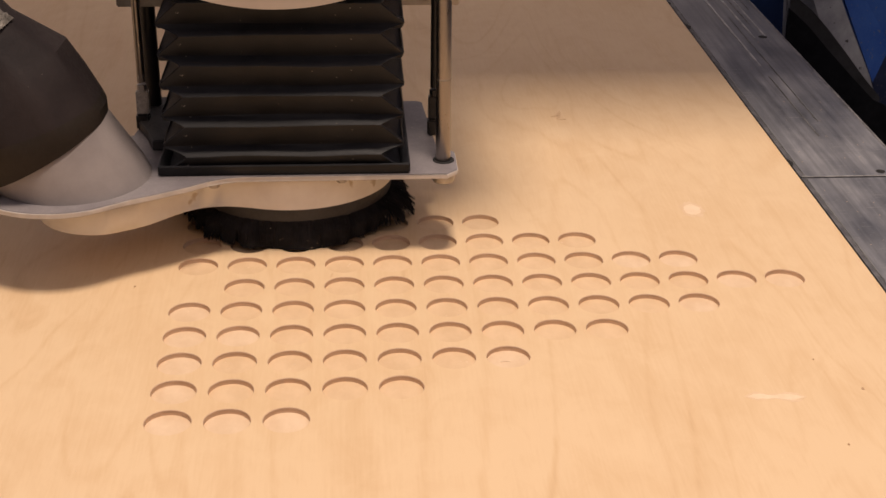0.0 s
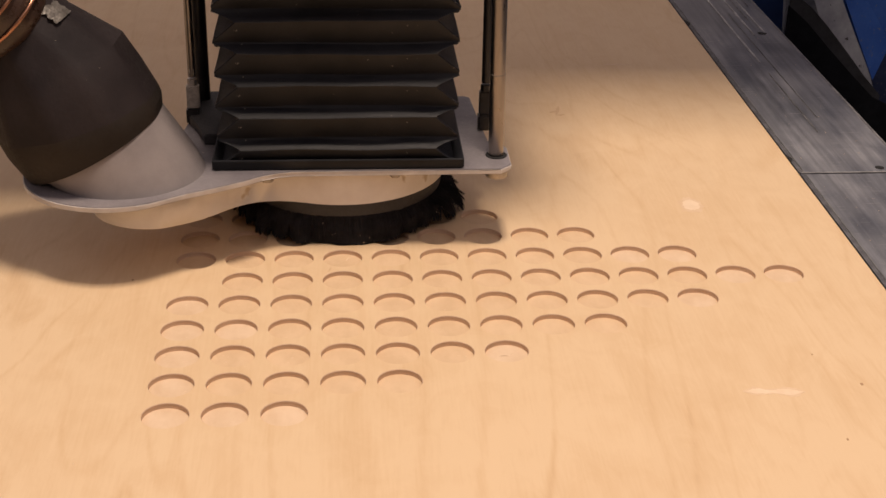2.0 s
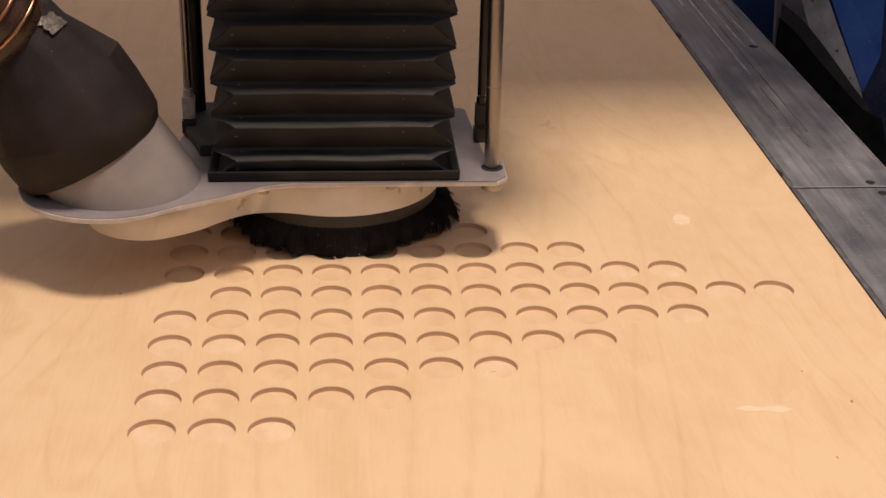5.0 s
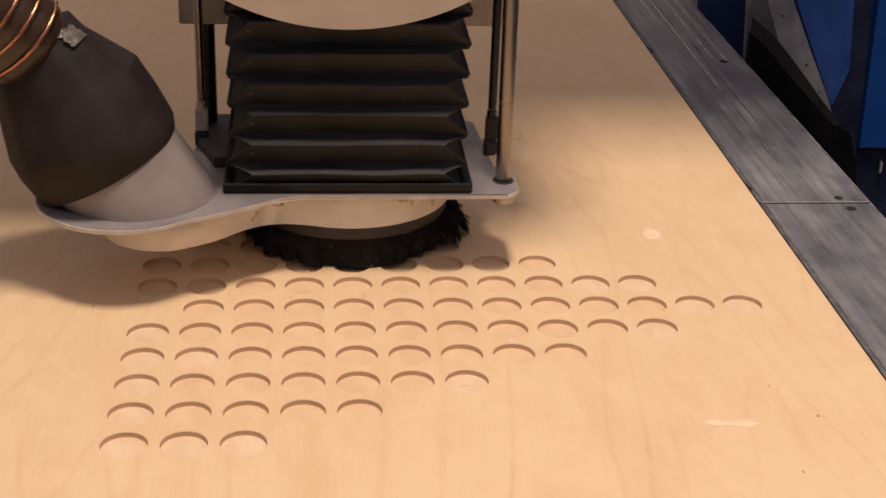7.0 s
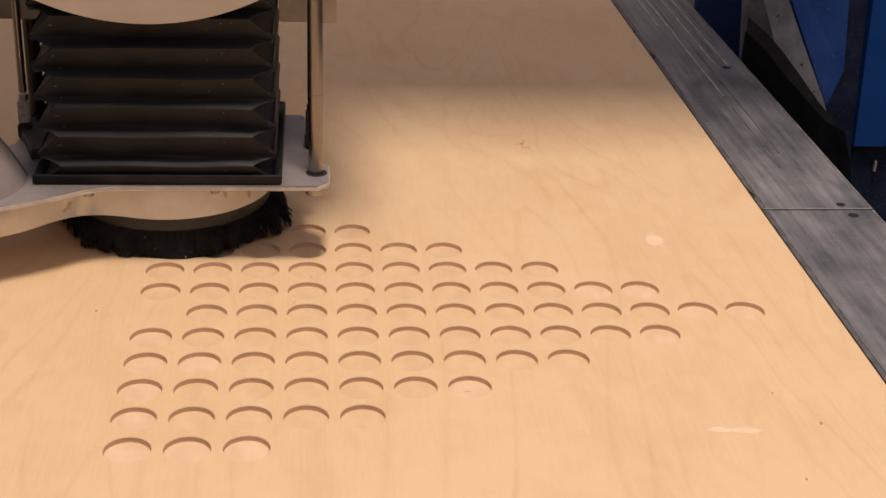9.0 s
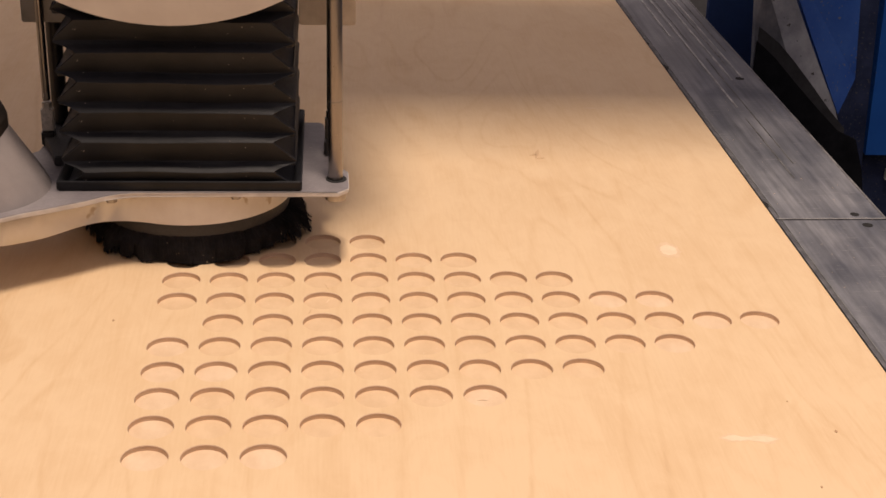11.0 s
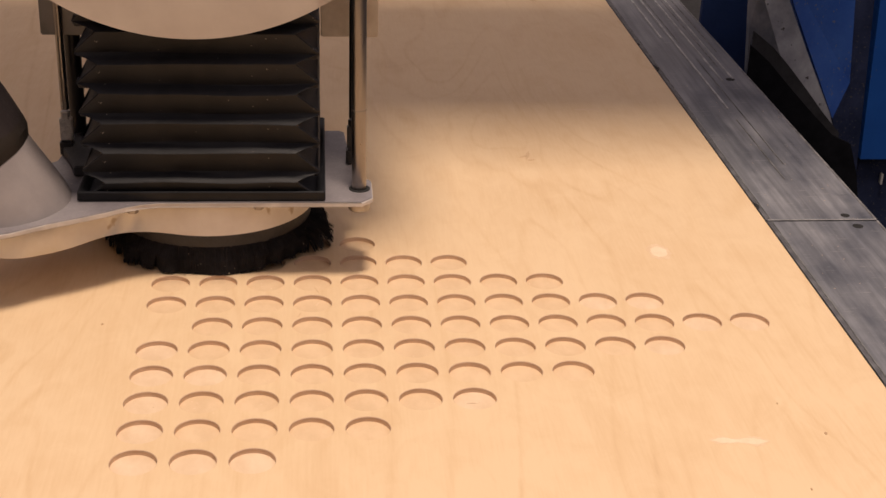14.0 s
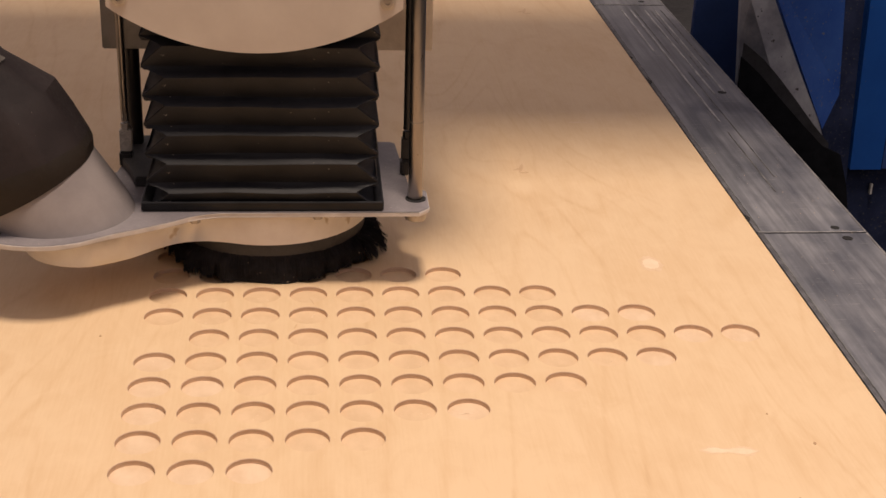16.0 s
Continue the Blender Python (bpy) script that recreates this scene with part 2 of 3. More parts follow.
GREY = surface("scuffed_grey_steel", (0.2026, 0.2138, 0.2462), (0.3806, 0.3968, 0.4374), 24, (0.5, 0.7), 0.1, 0.25, 260, dist=0.001, speck=((0.05, 0.05, 0.055), 110, 0.68))
FLOOR = surface("concrete_floor", (0.05, 0.05, 0.05), (0.09, 0.088, 0.085), 3, (0.7, 0.9), 0, 0.2, 60)
WALL = surface("painted_wall", (0.15, 0.14, 0.13), (0.20, 0.185, 0.17), 2, (0.8, 0.9), 0, 0.1, 60)
DUST = surface("pale_wood_dust", (0.70, 0.52, 0.36), (0.82, 0.66, 0.48), 400, (0.8, 0.9), 0, 0.0)


# ---------------------------------------------------------------- mesh helpers
def finish(ob, bm, materials, smooth=None):
    bmesh.ops.recalc_face_normals(bm, faces=bm.faces)
    bm.to_mesh(ob.data)
    bm.free()
    for m in materials if isinstance(materials, (list, tuple)) else (materials,):
        ob.data.materials.append(m)
    if smooth:
        for poly in ob.data.polygons:
            poly.use_smooth = True
        ob.data.set_sharp_from_angle(angle=radians(smooth))
    return ob


def part(name, bm, material, parent=None, label="", smooth=40):
    ob = new(name, bpy.data.meshes.new(name))
    finish(ob, bm, material, smooth)
    if parent:
        ob.parent = parent
    return tagged(ob, label)


def box_bm(x0, x1, y0, y1, z0, z1, bevel=0.0, segments=2):
    bm = bmesh.new()
    bmesh.ops.create_cube(bm, size=1, matrix=Matrix.Translation(((x0 + x1) / 2, (y0 + y1) / 2, (z0 + z1) / 2)) @ Matrix.Diagonal((x1 - x0, y1 - y0, z1 - z0, 1)))
    if bevel:
        bmesh.ops.bevel(bm, geom=list(bm.edges), offset=bevel, segments=segments, affect="EDGES")
    return bm


def loft(bm, rings, close=(True, True), material=0):
    """Skin through rings of points, all with the same count."""
    made = [[bm.verts.new(p) for p in ring] for ring in rings]
    n = len(made[0])
    for a, b in zip(made, made[1:]):
        for i in range(n):
            f = bm.faces.new((a[i], a[(i + 1) % n], b[(i + 1) % n], b[i]))
            f.material_index = material
    for flag, ring in zip(close, (made[0], made[-1])):
        if flag:
            bm.faces.new(ring).material_index = material
    return made


def circle(centre, r, n=48, tilt=0.0, turn=0.0, squash=1.0):
    """Points of a circle; tilt leans its axis towards -x."""
    m = Matrix.Translation(centre) @ Euler((0, -radians(tilt), 0)).to_matrix().to_4x4()
    return [m @ Vector((r * math.cos(a), squash * r * math.sin(a), 0)) for a in (turn + 2 * math.pi * i / n for i in range(n))]


def turned(profile, centre=(0, 0), n=48):
    """A lathe shape about the upright axis; profile: (radius, z) rows."""
    bm = bmesh.new()
    loft(bm, [circle((centre[0], centre[1], z), r, n) for r, z in profile])
    return bm


def prism(points, z0, z1, bevel=0.0):
    """An upright prism over a plan outline, its top and bottom edges rounded."""
    bm = bmesh.new()
    made = loft(bm, [[Vector((x, y, z0)) for x, y in points], [Vector((x, y, z1)) for x, y in points]])
    if bevel:
        rims = [e for e in bm.edges if abs(e.verts[0].co.z - e.verts[1].co.z) < 1e-6]
        bmesh.ops.bevel(bm, geom=rims, offset=bevel, segments=2, affect="EDGES")
    return bm


def tube_along(points, r, n=12):
    bm = bmesh.new()
    rings = []
    for i, p in enumerate(points):
        d = (points[min(i + 1, len(points) - 1)] - points[max(i - 1, 0)]).normalized()
        side = d.cross(Vector((0.1, 1, 0.05))).normalized()
        up = side.cross(d)
        rings.append([p + r * (math.cos(a) * side + math.sin(a) * up) for a in (2 * math.pi * k / n for k in range(n))])
    loft(bm, rings)
    return bm


# ---------------------------------------------------------------- the place
PITCH, HOLE, DEPTH = 0.038, 0.0151, 0.0038
ROW_ENDS = [(1, 3), (1, 5), (1, 7), (1, 9), (1, 11), (2, 13), (1, 11), (1, 9), (1, 7), (1, 5)]
PALE_FLOORS = {(4, 1), (3, 2), (0, 1), (0, 2), (1, 1), (0, 3), (2, 1), (2, 7), (5, 12), (5, 13), (4, 11), (3, 1), (6, 10), (6, 11)}
BOARD_X = (-1.25, 0.5245)
BOARD_Y = (-0.95, 1.85)


def wall(name, x0, x1, y0, y1):
    return tagged(part(name, box_bm(x0, x1, y0, y1, -0.86, 2.4), WALL), "plain painted workshop wall", "wall", kind="structure")


def build_room():
    tagged(part("floor", box_bm(-4.5, 5.0, -4.5, 6.0, -0.96, -0.86), FLOOR), "dark grey concrete workshop floor", "floor", kind="structure")
    wall("wall_north", -4.5, 5.0, 6.0, 6.15)
    wall("wall_south", -4.5, 5.0, -4.65, -4.5)
    wall("wall_west", -4.65, -4.5, -4.5, 6.0)
    wall("wall_east", 5.0, 5.15, -4.5, 6.0)


def build_board():
    """The plywood sheet with its round pockets: an upper skin in cells, pocket walls and floors, and the sheet's sides."""
    n = 48
    x0, x1 = -0.5 * PITCH, 12.5 * PITCH
    y0, y1 = -0.5 * PITCH, 9.5 * PITCH
    bm = bmesh.new()

    def quad(a, b, c, d):
        bm.faces.new([bm.verts.new((*p, 0)) for p in ((a, b), (c, b), (c, d), (a, d))])

    for r, (first, last) in enumerate(ROW_ENDS):
        for c in range(1, 14):
            cx, cy, h = (c - 1) * PITCH, r * PITCH, PITCH / 2
            if not first <= c <= last:
                quad(cx - h, cy - h, cx + h, cy + h)
                continue
            angles = [2 * math.pi * k / n for k in range(n)]
            ways = [(math.cos(a), math.sin(a)) for a in angles]
            square = [(cx + h * u / max(abs(u), abs(v)), cy + h * v / max(abs(u), abs(v)), 0) for u, v in ways]
            rim = [(cx + (HOLE + 0.0004) * u, cy + (HOLE + 0.0004) * v, 0) for u, v in ways]
            lip = [(cx + HOLE * u, cy + HOLE * v, -0.0004) for u, v in ways]
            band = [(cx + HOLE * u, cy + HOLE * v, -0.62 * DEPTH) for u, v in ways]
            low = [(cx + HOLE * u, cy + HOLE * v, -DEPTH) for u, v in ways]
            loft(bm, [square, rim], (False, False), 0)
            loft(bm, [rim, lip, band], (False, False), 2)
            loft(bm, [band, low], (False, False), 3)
            bm.faces.new([bm.verts.new(p) for p in low]).material_index = 4 if (r, c) in PALE_FLOORS else 1
    bx0, bx1, by0, by1 = *BOARD_X, *BOARD_Y
    quad(bx0, by0, bx1, y0), quad(bx0, y1, bx1, by1), quad(bx0, y0, x0, y1), quad(x1, y0, bx1, y1)
    lower = -0.018
    for a, b in (((bx0, by0), (bx1, by0)), ((bx1, by0), (bx1, by1)), ((bx1, by1), (bx0, by1)), ((bx0, by1), (bx0, by0))):
        bm.faces.new([bm.verts.new(p) for p in ((*a, 0), (*b, 0), (*b, lower), (*a, lower))]).material_index = 2
    bm.faces.new([bm.verts.new(p) for p in ((bx0, by0, lower), (bx0, by1, lower), (bx1, by1, lower), (bx1, by0, lower))])
    bmesh.ops.remove_doubles(bm, verts=bm.verts, dist=1e-6)
    for v in bm.verts:
        if abs(v.co.x - bx1) < 1e-5:
            v.co.x = 0.5262 - 0.0072 * (v.co.y - 0.2)
    board = part("plywood_sheet", bm, (WOOD, CUT, PLY, PLY_PALE, CUT_PALE), smooth=30)
    tagged(board, "pale birch plywood sheet with rows of round milled pockets", "plywood sheet")

    def patch(name, points, material, label, thick=0.00025):
        part(name, prism(points, 0.0, thick), material, board, label, smooth=None)

    rnd = random.Random(5)

    def blob(cx, cy, rx, ry, n=26, rough=0.07):
        return [(cx + rx * (1 + rnd.uniform(-rough, rough)) * math.cos(a), cy + ry * (1 + rnd.uniform(-rough, rough)) * math.sin(a)) for a in (2 * math.pi * k / n for k in range(n))]

    def streak(x0, x1, y, wide=1.0, n=22):
        """A wiped streak of filler with two lobes and a ragged edge."""
        upper, lower = [], []
        for k in range(n + 1):
            f = k / n
            half = 0.0020 + 0.0022 * math.exp(-((f - 0.2) / 0.16) ** 2) + 0.0026 * math.exp(-((f - 0.74) / 0.20) ** 2)
            mid = y + 0.0012 - 0.0024 * f
            half *= wide * min(1.0, 6 * min(f, 1 - f) + 0.15)
            upper.append((x0 + (x1 - x0) * f, mid + half * rnd.uniform(0.8, 1.15)))
            lower.append((x0 + (x1 - x0) * f, mid - half * rnd.uniform(0.8, 1.15)))
        return lower + upper[::-1]

    def sliver(x, y, length, turn, wide=1.0):
        c, s = math.cos(turn), math.sin(turn)
        return [(x + u * length * c - v * wide * s, y + u * length * s + v * wide * c) for u, v in ((-1, 0.0), (-0.3, -0.0005), (0.5, -0.0004), (1, 0.0), (0.4, 0.0005), (-0.5, 0.0003))]

    patch("filler_patch", streak(0.3800, 0.4220, 0.0145, 1.35), FILLER_THIN, "pale filler streak", 0.00006)
    patch("filler_patch", streak(0.3820, 0.4200, 0.0145, 0.85), FILLER, "pale filler streak", 0.00012)
    patch("scratch", sliver(0.1170, 0.2530, 0.0055, 1.9), STAIN, "thin brown scratch", 0.0002)
    patch("scratch", sliver(0.1040, 0.2080, 0.0045, 1.3), STAIN, "thin brown scratch", 0.0002)
    patch("filler_patch", blob(0.4120, 0.3230, 0.0105, 0.016, 26, 0.14), FILLER_THIN, "pale filler spot", 0.00006)
    patch("filler_patch", blob(0.4120, 0.3230, 0.0070, 0.0105, 26, 0.16), FILLER, "pale filler spot", 0.00012)
    patch("filler_patch", blob(0.4140, 0.7030, 0.0155, 0.0022), FILLER_THIN, "pale filler streak", 0.00012)
    patch("pin_knot", blob(-0.0450, 0.1950, 0.0009, 0.0014, 12), KNOT, "dark pin knot", 0.0003)
    patch("pin_knot", blob(0.4630, 0.0220, 0.0010, 0.0016, 12), KNOT, "dark pin knot", 0.0003)
    patch("pin_knot", blob(0.4320, -0.0450, 0.0007, 0.0012, 12), KNOT, "dark pin knot", 0.0003)
    patch("pin_knot", blob(0.4410, 0.0630, 0.0006, 0.0009, 12), KNOT, "dark pin knot", 0.0003)
    for kx, ky, size in ((0.3260, 0.5530, 1.5), (0.4120, 1.1790, 1.7)):
        for du, dv, length, turn in ((-0.0015, 0.002, 0.0034, 0.5), (0.0015, 0.004, 0.0090, 1.35), (0.0030, -0.004, 0.0030, 0.2)):
            patch("knot", sliver(kx + du * size, ky + dv * size, length * size, turn, 2.6 * size), STAIN, "small brown knot", 0.0002)


def build_table():
    bed = new("machine_bed")
    tagged(bed, "dark machine bed under the plywood sheet", "machine bed")
    part("top", box_bm(-1.3, 0.5265, -1.0, 1.9, -0.07, -0.0182, 0.002), BLACK_HOLE, bed)
    part("beam", box_bm(-1.3, 0.62, -1.0, 1.9, -0.25, -0.0702, 0.004), NAVY, bed)
    for x in (-1.2, 0.5):
        for y in (-0.9, 1.8):
            part("leg", box_bm(x - 0.05, x + 0.05, y - 0.05, y + 0.05, -0.86, -0.2502, 0.004), NAVY, bed)


RAIL = (0.5265, 0.633)


def build_rail(y0, y1, holes, ridged):
    """One length of flat aluminium edging with fine raised lines and countersunk screw holes."""
    rail = new("aluminium_rail")
    tagged(rail, "scratched grey aluminium edge rail beside the plywood", "rail", "edge rails")
    x0, x1 = RAIL
    part("bar", box_bm(x0, x1, y0, y1, -0.0698, 0.0005, 0.0012), ALU, rail)
    part("inner_lip", box_bm(x0 + 0.0003, x0 + 0.0046, y0 + 0.001, y1 - 0.001, 0.0003, 0.0009, 0.0003), ALU_DARK, rail, "dark inner lip")
    part("inner_edge", box_bm(x0 + 0.0049, x0 + 0.0061, y0 + 0.001, y1 - 0.001, 0.0003, 0.0012, 0.0003), ALU_DULL, rail)
    lines = []
    if ridged:
        lines = [(0.0365, 0.0024, y1 - 0.24, y1), (0.0490, 0.0026, y1 - 0.52, y1), (0.0488, 0.0014, y0 + 0.10, y1 - 0.523), (0.0545, 0.0016, y1 - 0.26, y1), (0.0600, 0.0012, y0 + 0.14, y1 - 0.30), (0.0695, 0.0028, y1 - 0.42, y1), (0.0780, 0.0018, y1 - 0.36, y1), (0.0840, 0.0026, y1 - 0.41, y1), (0.0930, 0.0016, y1 - 0.30, y1)]
    for off, w, a, b in lines:
        part("ridge", box_bm(x0 + off - w / 2, x0 + off + w / 2, a + 0.002, b - 0.030, 0.0003, 0.0015, 0.0005), ALU_DULL if w < 0.0019 else ALU_EDGE, rail)
    part("outer_lip", box_bm(x1 - 0.0035, x1 - 0.001, y0 + 0.001, y1 - 0.001, 0.0003, 0.0009, 0.0002), ALU_DULL, rail)
    part("end_edge", box_bm(x0 + 0.002, x1 - 0.002, y0 + 0.0002, y0 + 0.0016, 0.0003, 0.0014, 0.0004), ALU_EDGE, rail)
    for hx, hy, r in holes:
        # Flat black disc on the bar; the hole's inner shade is its colour.
        bm = turned([(r * 1.15, 0.0004), (r * 1.15, 0.0008), (r, 0.0009)], (hx, hy), 20)
        part("screw_hole", bm, BLACK_HOLE, rail, "dark countersunk screw hole")
    for ny, size in ((0.854, 0.012), (0.424, 0.009), (0.955, 0.006)):
        if y0 < ny < y1:
            # No cut in the bar: a black flake paints the notch's shade.
            outline = [(x0 + u * size, ny + v * size) for u, v in ((0.03, -1.0), (0.30, -0.55), (0.42, 0.10), (0.22, 0.75), (0.03, 1.0))]
            part("notch", prism(outline, 0.0004, 0.0011), BLACK_HOLE, rail, "small dark notch in the edge", smooth=None)
    rail.matrix_basis = Matrix.Translation((0.5274, 0.2, 0)) @ pose(0, 0, 0, 0, 0, 0.41) @ Matrix.Translation((-0.5275, -0.2, 0))
    return rail


def build_dust():
    """Loose chips and dust on the sheet, most of it among the pockets."""
    rnd = random.Random(11)
    verts, faces = [], []

    def chip(x, y, z, length, width, turn):
        c, s = math.cos(turn), math.sin(turn)
        k = len(verts)
        for u, v, w in ((-length, -width, 0), (length, -width, 0), (length, width, 0), (-length, width, 0), (0, 0, width * 1.4)):
            verts.append((x + u * c - v * s, y + u * s + v * c, z + w))
        faces.extend([(k, k + 1, k + 4), (k + 1, k + 2, k + 4), (k + 2, k + 3, k + 4), (k + 3, k, k + 4), (k, k + 3, k + 2, k + 1)])

    for r, (first, last) in enumerate(ROW_ENDS):
        for c in range(first, last + 1):
            for _ in range(rnd.choice((0, 1, 2, 3))):
                a, d = rnd.uniform(0, 6.28), HOLE * rnd.uniform(0.2, 0.85)
                chip((c - 1) * PITCH + d * math.cos(a), r * PITCH + d * math.sin(a), -DEPTH, rnd.uniform(0.0003, 0.0009), 0.0002, a)
    for _ in range(160):
        x, y = rnd.uniform(-0.1, 0.5), rnd.uniform(-0.12, 0.7)
        cx, cy = x - round(x / PITCH) * PITCH, y - round(y / PITCH) * PITCH
        if math.hypot(cx, cy) > HOLE + 0.001:
            chip(x, y, 0.0, rnd.uniform(0.0002, 0.0006), rnd.uniform(0.00015, 0.0003), rnd.uniform(0, 3.1))
    for r, c, u, v, length, turn in ((2, 7, -0.002, -0.0005, 0.0045, 0.02), (6, 10, -0.001, 0.012, 0.0012, 1.0), (7, 9, 0.003, 0.013, 0.001, 0.5), (6, 4, 0.004, 0.006, 0.003, 1.2), (0, 2, 0.011, -0.008, 0.0015, 0.3)):
        chip((c - 1) * PITCH + u, r * PITCH + v, -DEPTH + 0.0002, length, 0.0004, turn)
    for _ in range(70):
        y = 0.05 + 0.75 * rnd.random() ** 1.4
        chip(rnd.uniform(0.536, 0.625) - 0.0072 * (y - 0.2), y, 0.0006, rnd.uniform(0.0002, 0.0007), rnd.uniform(0.00015, 0.0003), rnd.uniform(0, 3.1))
    me = bpy.data.meshes.new("wood_chips")
    me.from_pydata(verts, [], faces)
    me.materials.append(DUST)
    tagged(new("wood_chips", me), "scattered pale wood chips and dust on the sheet", "wood chips", kind="stuff")


def panel(name, pts, depth, material, parent, label=""):
    """A thick flat panel; pts: corners (x, y, z), pushed back along +y by depth."""
    bm = bmesh.new()
    loft(bm, [[Vector(p) for p in pts], [Vector(p) + Vector((0, depth, 0)) for p in pts]])
    return part(name, bm, material, parent, label, smooth=None)


# ---------------------------------------------------------------- the router head
Z_PLATE = (0.0625, 0.067)
FOLDS, FOLD_H, FOLD_Z = 8, 0.0243, 0.0770


def bellows_loop(ix, iy, z, c=0.0012):
    """A level loop of the bellows, drawn in by ix at its sides and by iy at front and back."""
    x0, x1, y0, y1 = -0.0965 + ix, 0.0905 - ix, -0.091 + iy, 0.091 - iy
    return [Vector((x, y, z)) for x, y in ((x0 + c, y0), (x1 - c, y0), (x1, y0 + c), (x1, y1 - c), (x1 - c, y1), (x0 + c, y1), (x0, y1 - c), (x0, y0 + c))]


def arm_outline():
    """Plan of the shoe's plate: a square with a rounded arm that carries the duct."""
    pts = [(0.1235, -0.0920), (0.1315, -0.0835), (0.1325, -0.0815), (0.1325, -0.046), (0.1270, -0.038), (0.118, -0.032), (0.112, 0.074), (0.108, 0.078), (-0.117, 0.078), (-0.122, 0.074), (-0.130, 0.0), (-0.150, -0.018)]
    cx, cy, r = -0.173, -0.0875, 0.0705
    pts += [(cx + r * math.cos(a), cy + r * math.sin(a)) for a in (radians(d) for d in range(80, 300, 8))]
    pts += [(-0.118, -0.1345), (-0.097, -0.1235), (-0.076, -0.111), (-0.062, -0.101), (-0.05, -0.095), (-0.038, -0.092)]
    return pts


def body_outline():
    """Plan of the hollow body below the plate: the round chamber and the waisted channel to the duct."""
    pts = [(0.085 * math.cos(a), 0.085 * math.sin(a)) for a in (radians(d) for d in range(-111, 150, 7))]
    pts += [(-0.11, 0.01), (-0.135, -0.012)]
    cx, cy, r = -0.1475, -0.0775, 0.0490
    pts += [(cx + r * math.cos(a), cy + r * math.sin(a)) for a in (radians(d) for d in range(110, 292, 8))]
    pts += [(-0.118, -0.1165), (-0.108, -0.109), (-0.099, -0.1005), (-0.090, -0.0915), (-0.082, -0.0850), (-0.0745, -0.0795), (-0.067, -0.0765), (-0.059, -0.0752), (-0.050, -0.0755), (-0.040, -0.0770)]
    return pts


def build_head():
    head = new("router_head")
    tagged(head, "router head with black bellows, white dust shoe and brush skirt", "router head")
    plate = part("plate", prism(arm_outline(), *Z_PLATE, 0.0005), PLATE, head, "grey plastic mounting plate with a rounded arm")
    rim = [(x * 1.003, y * 1.003 - 0.0004) for x, y in arm_outline()]
    part("edge_band", prism(rim, Z_PLATE[0] + 0.0004, Z_PLATE[1] - 0.0006, 0.0004), PLATE_EDGE, plate, "white plate edge")
    body = part("shoe_body", prism(body_outline(), 0.0345, Z_PLATE[0], 0.0006), CREAM, head, "cream plastic dust shoe body", smooth=65)
    part("collar", turned([(0.070, 0.0344), (0.0835, 0.0344), (0.0838, 0.0335), (0.082, 0.0225), (0.070, 0.0225)], n=72), RUBBER, head, "dark rubber collar")
    for x, y, r in ((-0.0585, -0.0865, 0.0045), (0.041, -0.082, 0.0042), (-0.171, -0.1385, 0.0056), (-0.214, -0.133, 0.0035), (-0.226, -0.12, 0.0035)):
        part("bolt", turned([(r, Z_PLATE[0] - (0.0030 if x < -0.2 else 0.0062 if x < 0 else 0.0050)), (r, Z_PLATE[0] - 0.0002)], (x, y), 6), STEEL, plate, "steel bolt head")
    part("bolt", turned([(0.0085, Z_PLATE[0] - 0.0085), (0.009, Z_PLATE[0] - 0.0075), (0.009, Z_PLATE[0] - 0.0002)], (0.122, -0.074), 20), STEEL, plate, "round steel bolt under the rod")

    # brush skirt: splayed clumps of bristles round a dark core, spread widest at its sides
    rnd = random.Random(3)
    verts, faces, clumps, a = [], [], [], 0.0
    while a < 2 * math.pi - 0.06:
        side = abs(math.cos(a)) ** 1.3
        clumps.append((a, 0.0848 + side * rnd.uniform(0.007, 0.0215) + rnd.uniform(-0.0012, 0.0016), side * rnd.uniform(0.0, 0.007)))
        a += rnd.uniform(0.13, 0.24) if side > 0.35 else rnd.uniform(0.06, 0.16)
    for i in range(6500):
        a0, reach, low = clumps[rnd.randrange(len(clumps))]
        off = rnd.gauss(0, 0.062)
        a = a0 + off
        side = abs(math.cos(a)) ** 1.3
        spread = a0 + off * (1.0 + 0.3 * side) + rnd.gauss(0, 0.004)
        flare = max(0.083, reach - side * 0.011 * min(2.0, (off / 0.085) ** 2) - rnd.random() ** 4 * 0.004)
        z_end = max(0.0003, low + rnd.gauss(0.0005, 0.0006) + side * 0.014 * rnd.random() ** 3)
        r_top = rnd.uniform(0.074, 0.0822)
        way = Vector((math.cos(a), math.sin(a), 0))
        top = way * r_top + Vector((0, 0, 0.0235))
        tip = Vector((flare * math.cos(spread), flare * math.sin(spread), z_end))
        midway = (top + tip) / 2 + way * (0.0015 + 0.0035 * side)
        w = Vector((-math.sin(a), math.cos(a), 0)) * rnd.uniform(0.0004, 0.0009)
        out = way * 0.0006
        k = len(verts)
        verts += [top - w, top + w, top + out, midway - w, midway + w, midway + out, tip - w * 0.4, tip + w * 0.4]
        faces += [(k, k + 2, k + 5, k + 3), (k + 2, k + 1, k + 4, k + 5), (k + 3, k + 5, k + 6), (k + 5, k + 7, k + 6), (k + 5, k + 4, k + 7)]
    me = bpy.data.meshes.new("bristles")
    me.from_pydata([tuple(v) for v in verts], [], faces)
    me.materials.append(BRISTLE)
    bristles = new("bristles", me)
    bristles.parent = head
    tagged(bristles, "dense black brush bristles flecked with dust", kind="stuff")
    part("brush_core", turned([(0.072, 0.0224), (0.079, 0.0224), (0.083, 0.010), (0.0835, 0.0012), (0.07, 0.0012)], n=72), BRISTLE, head)

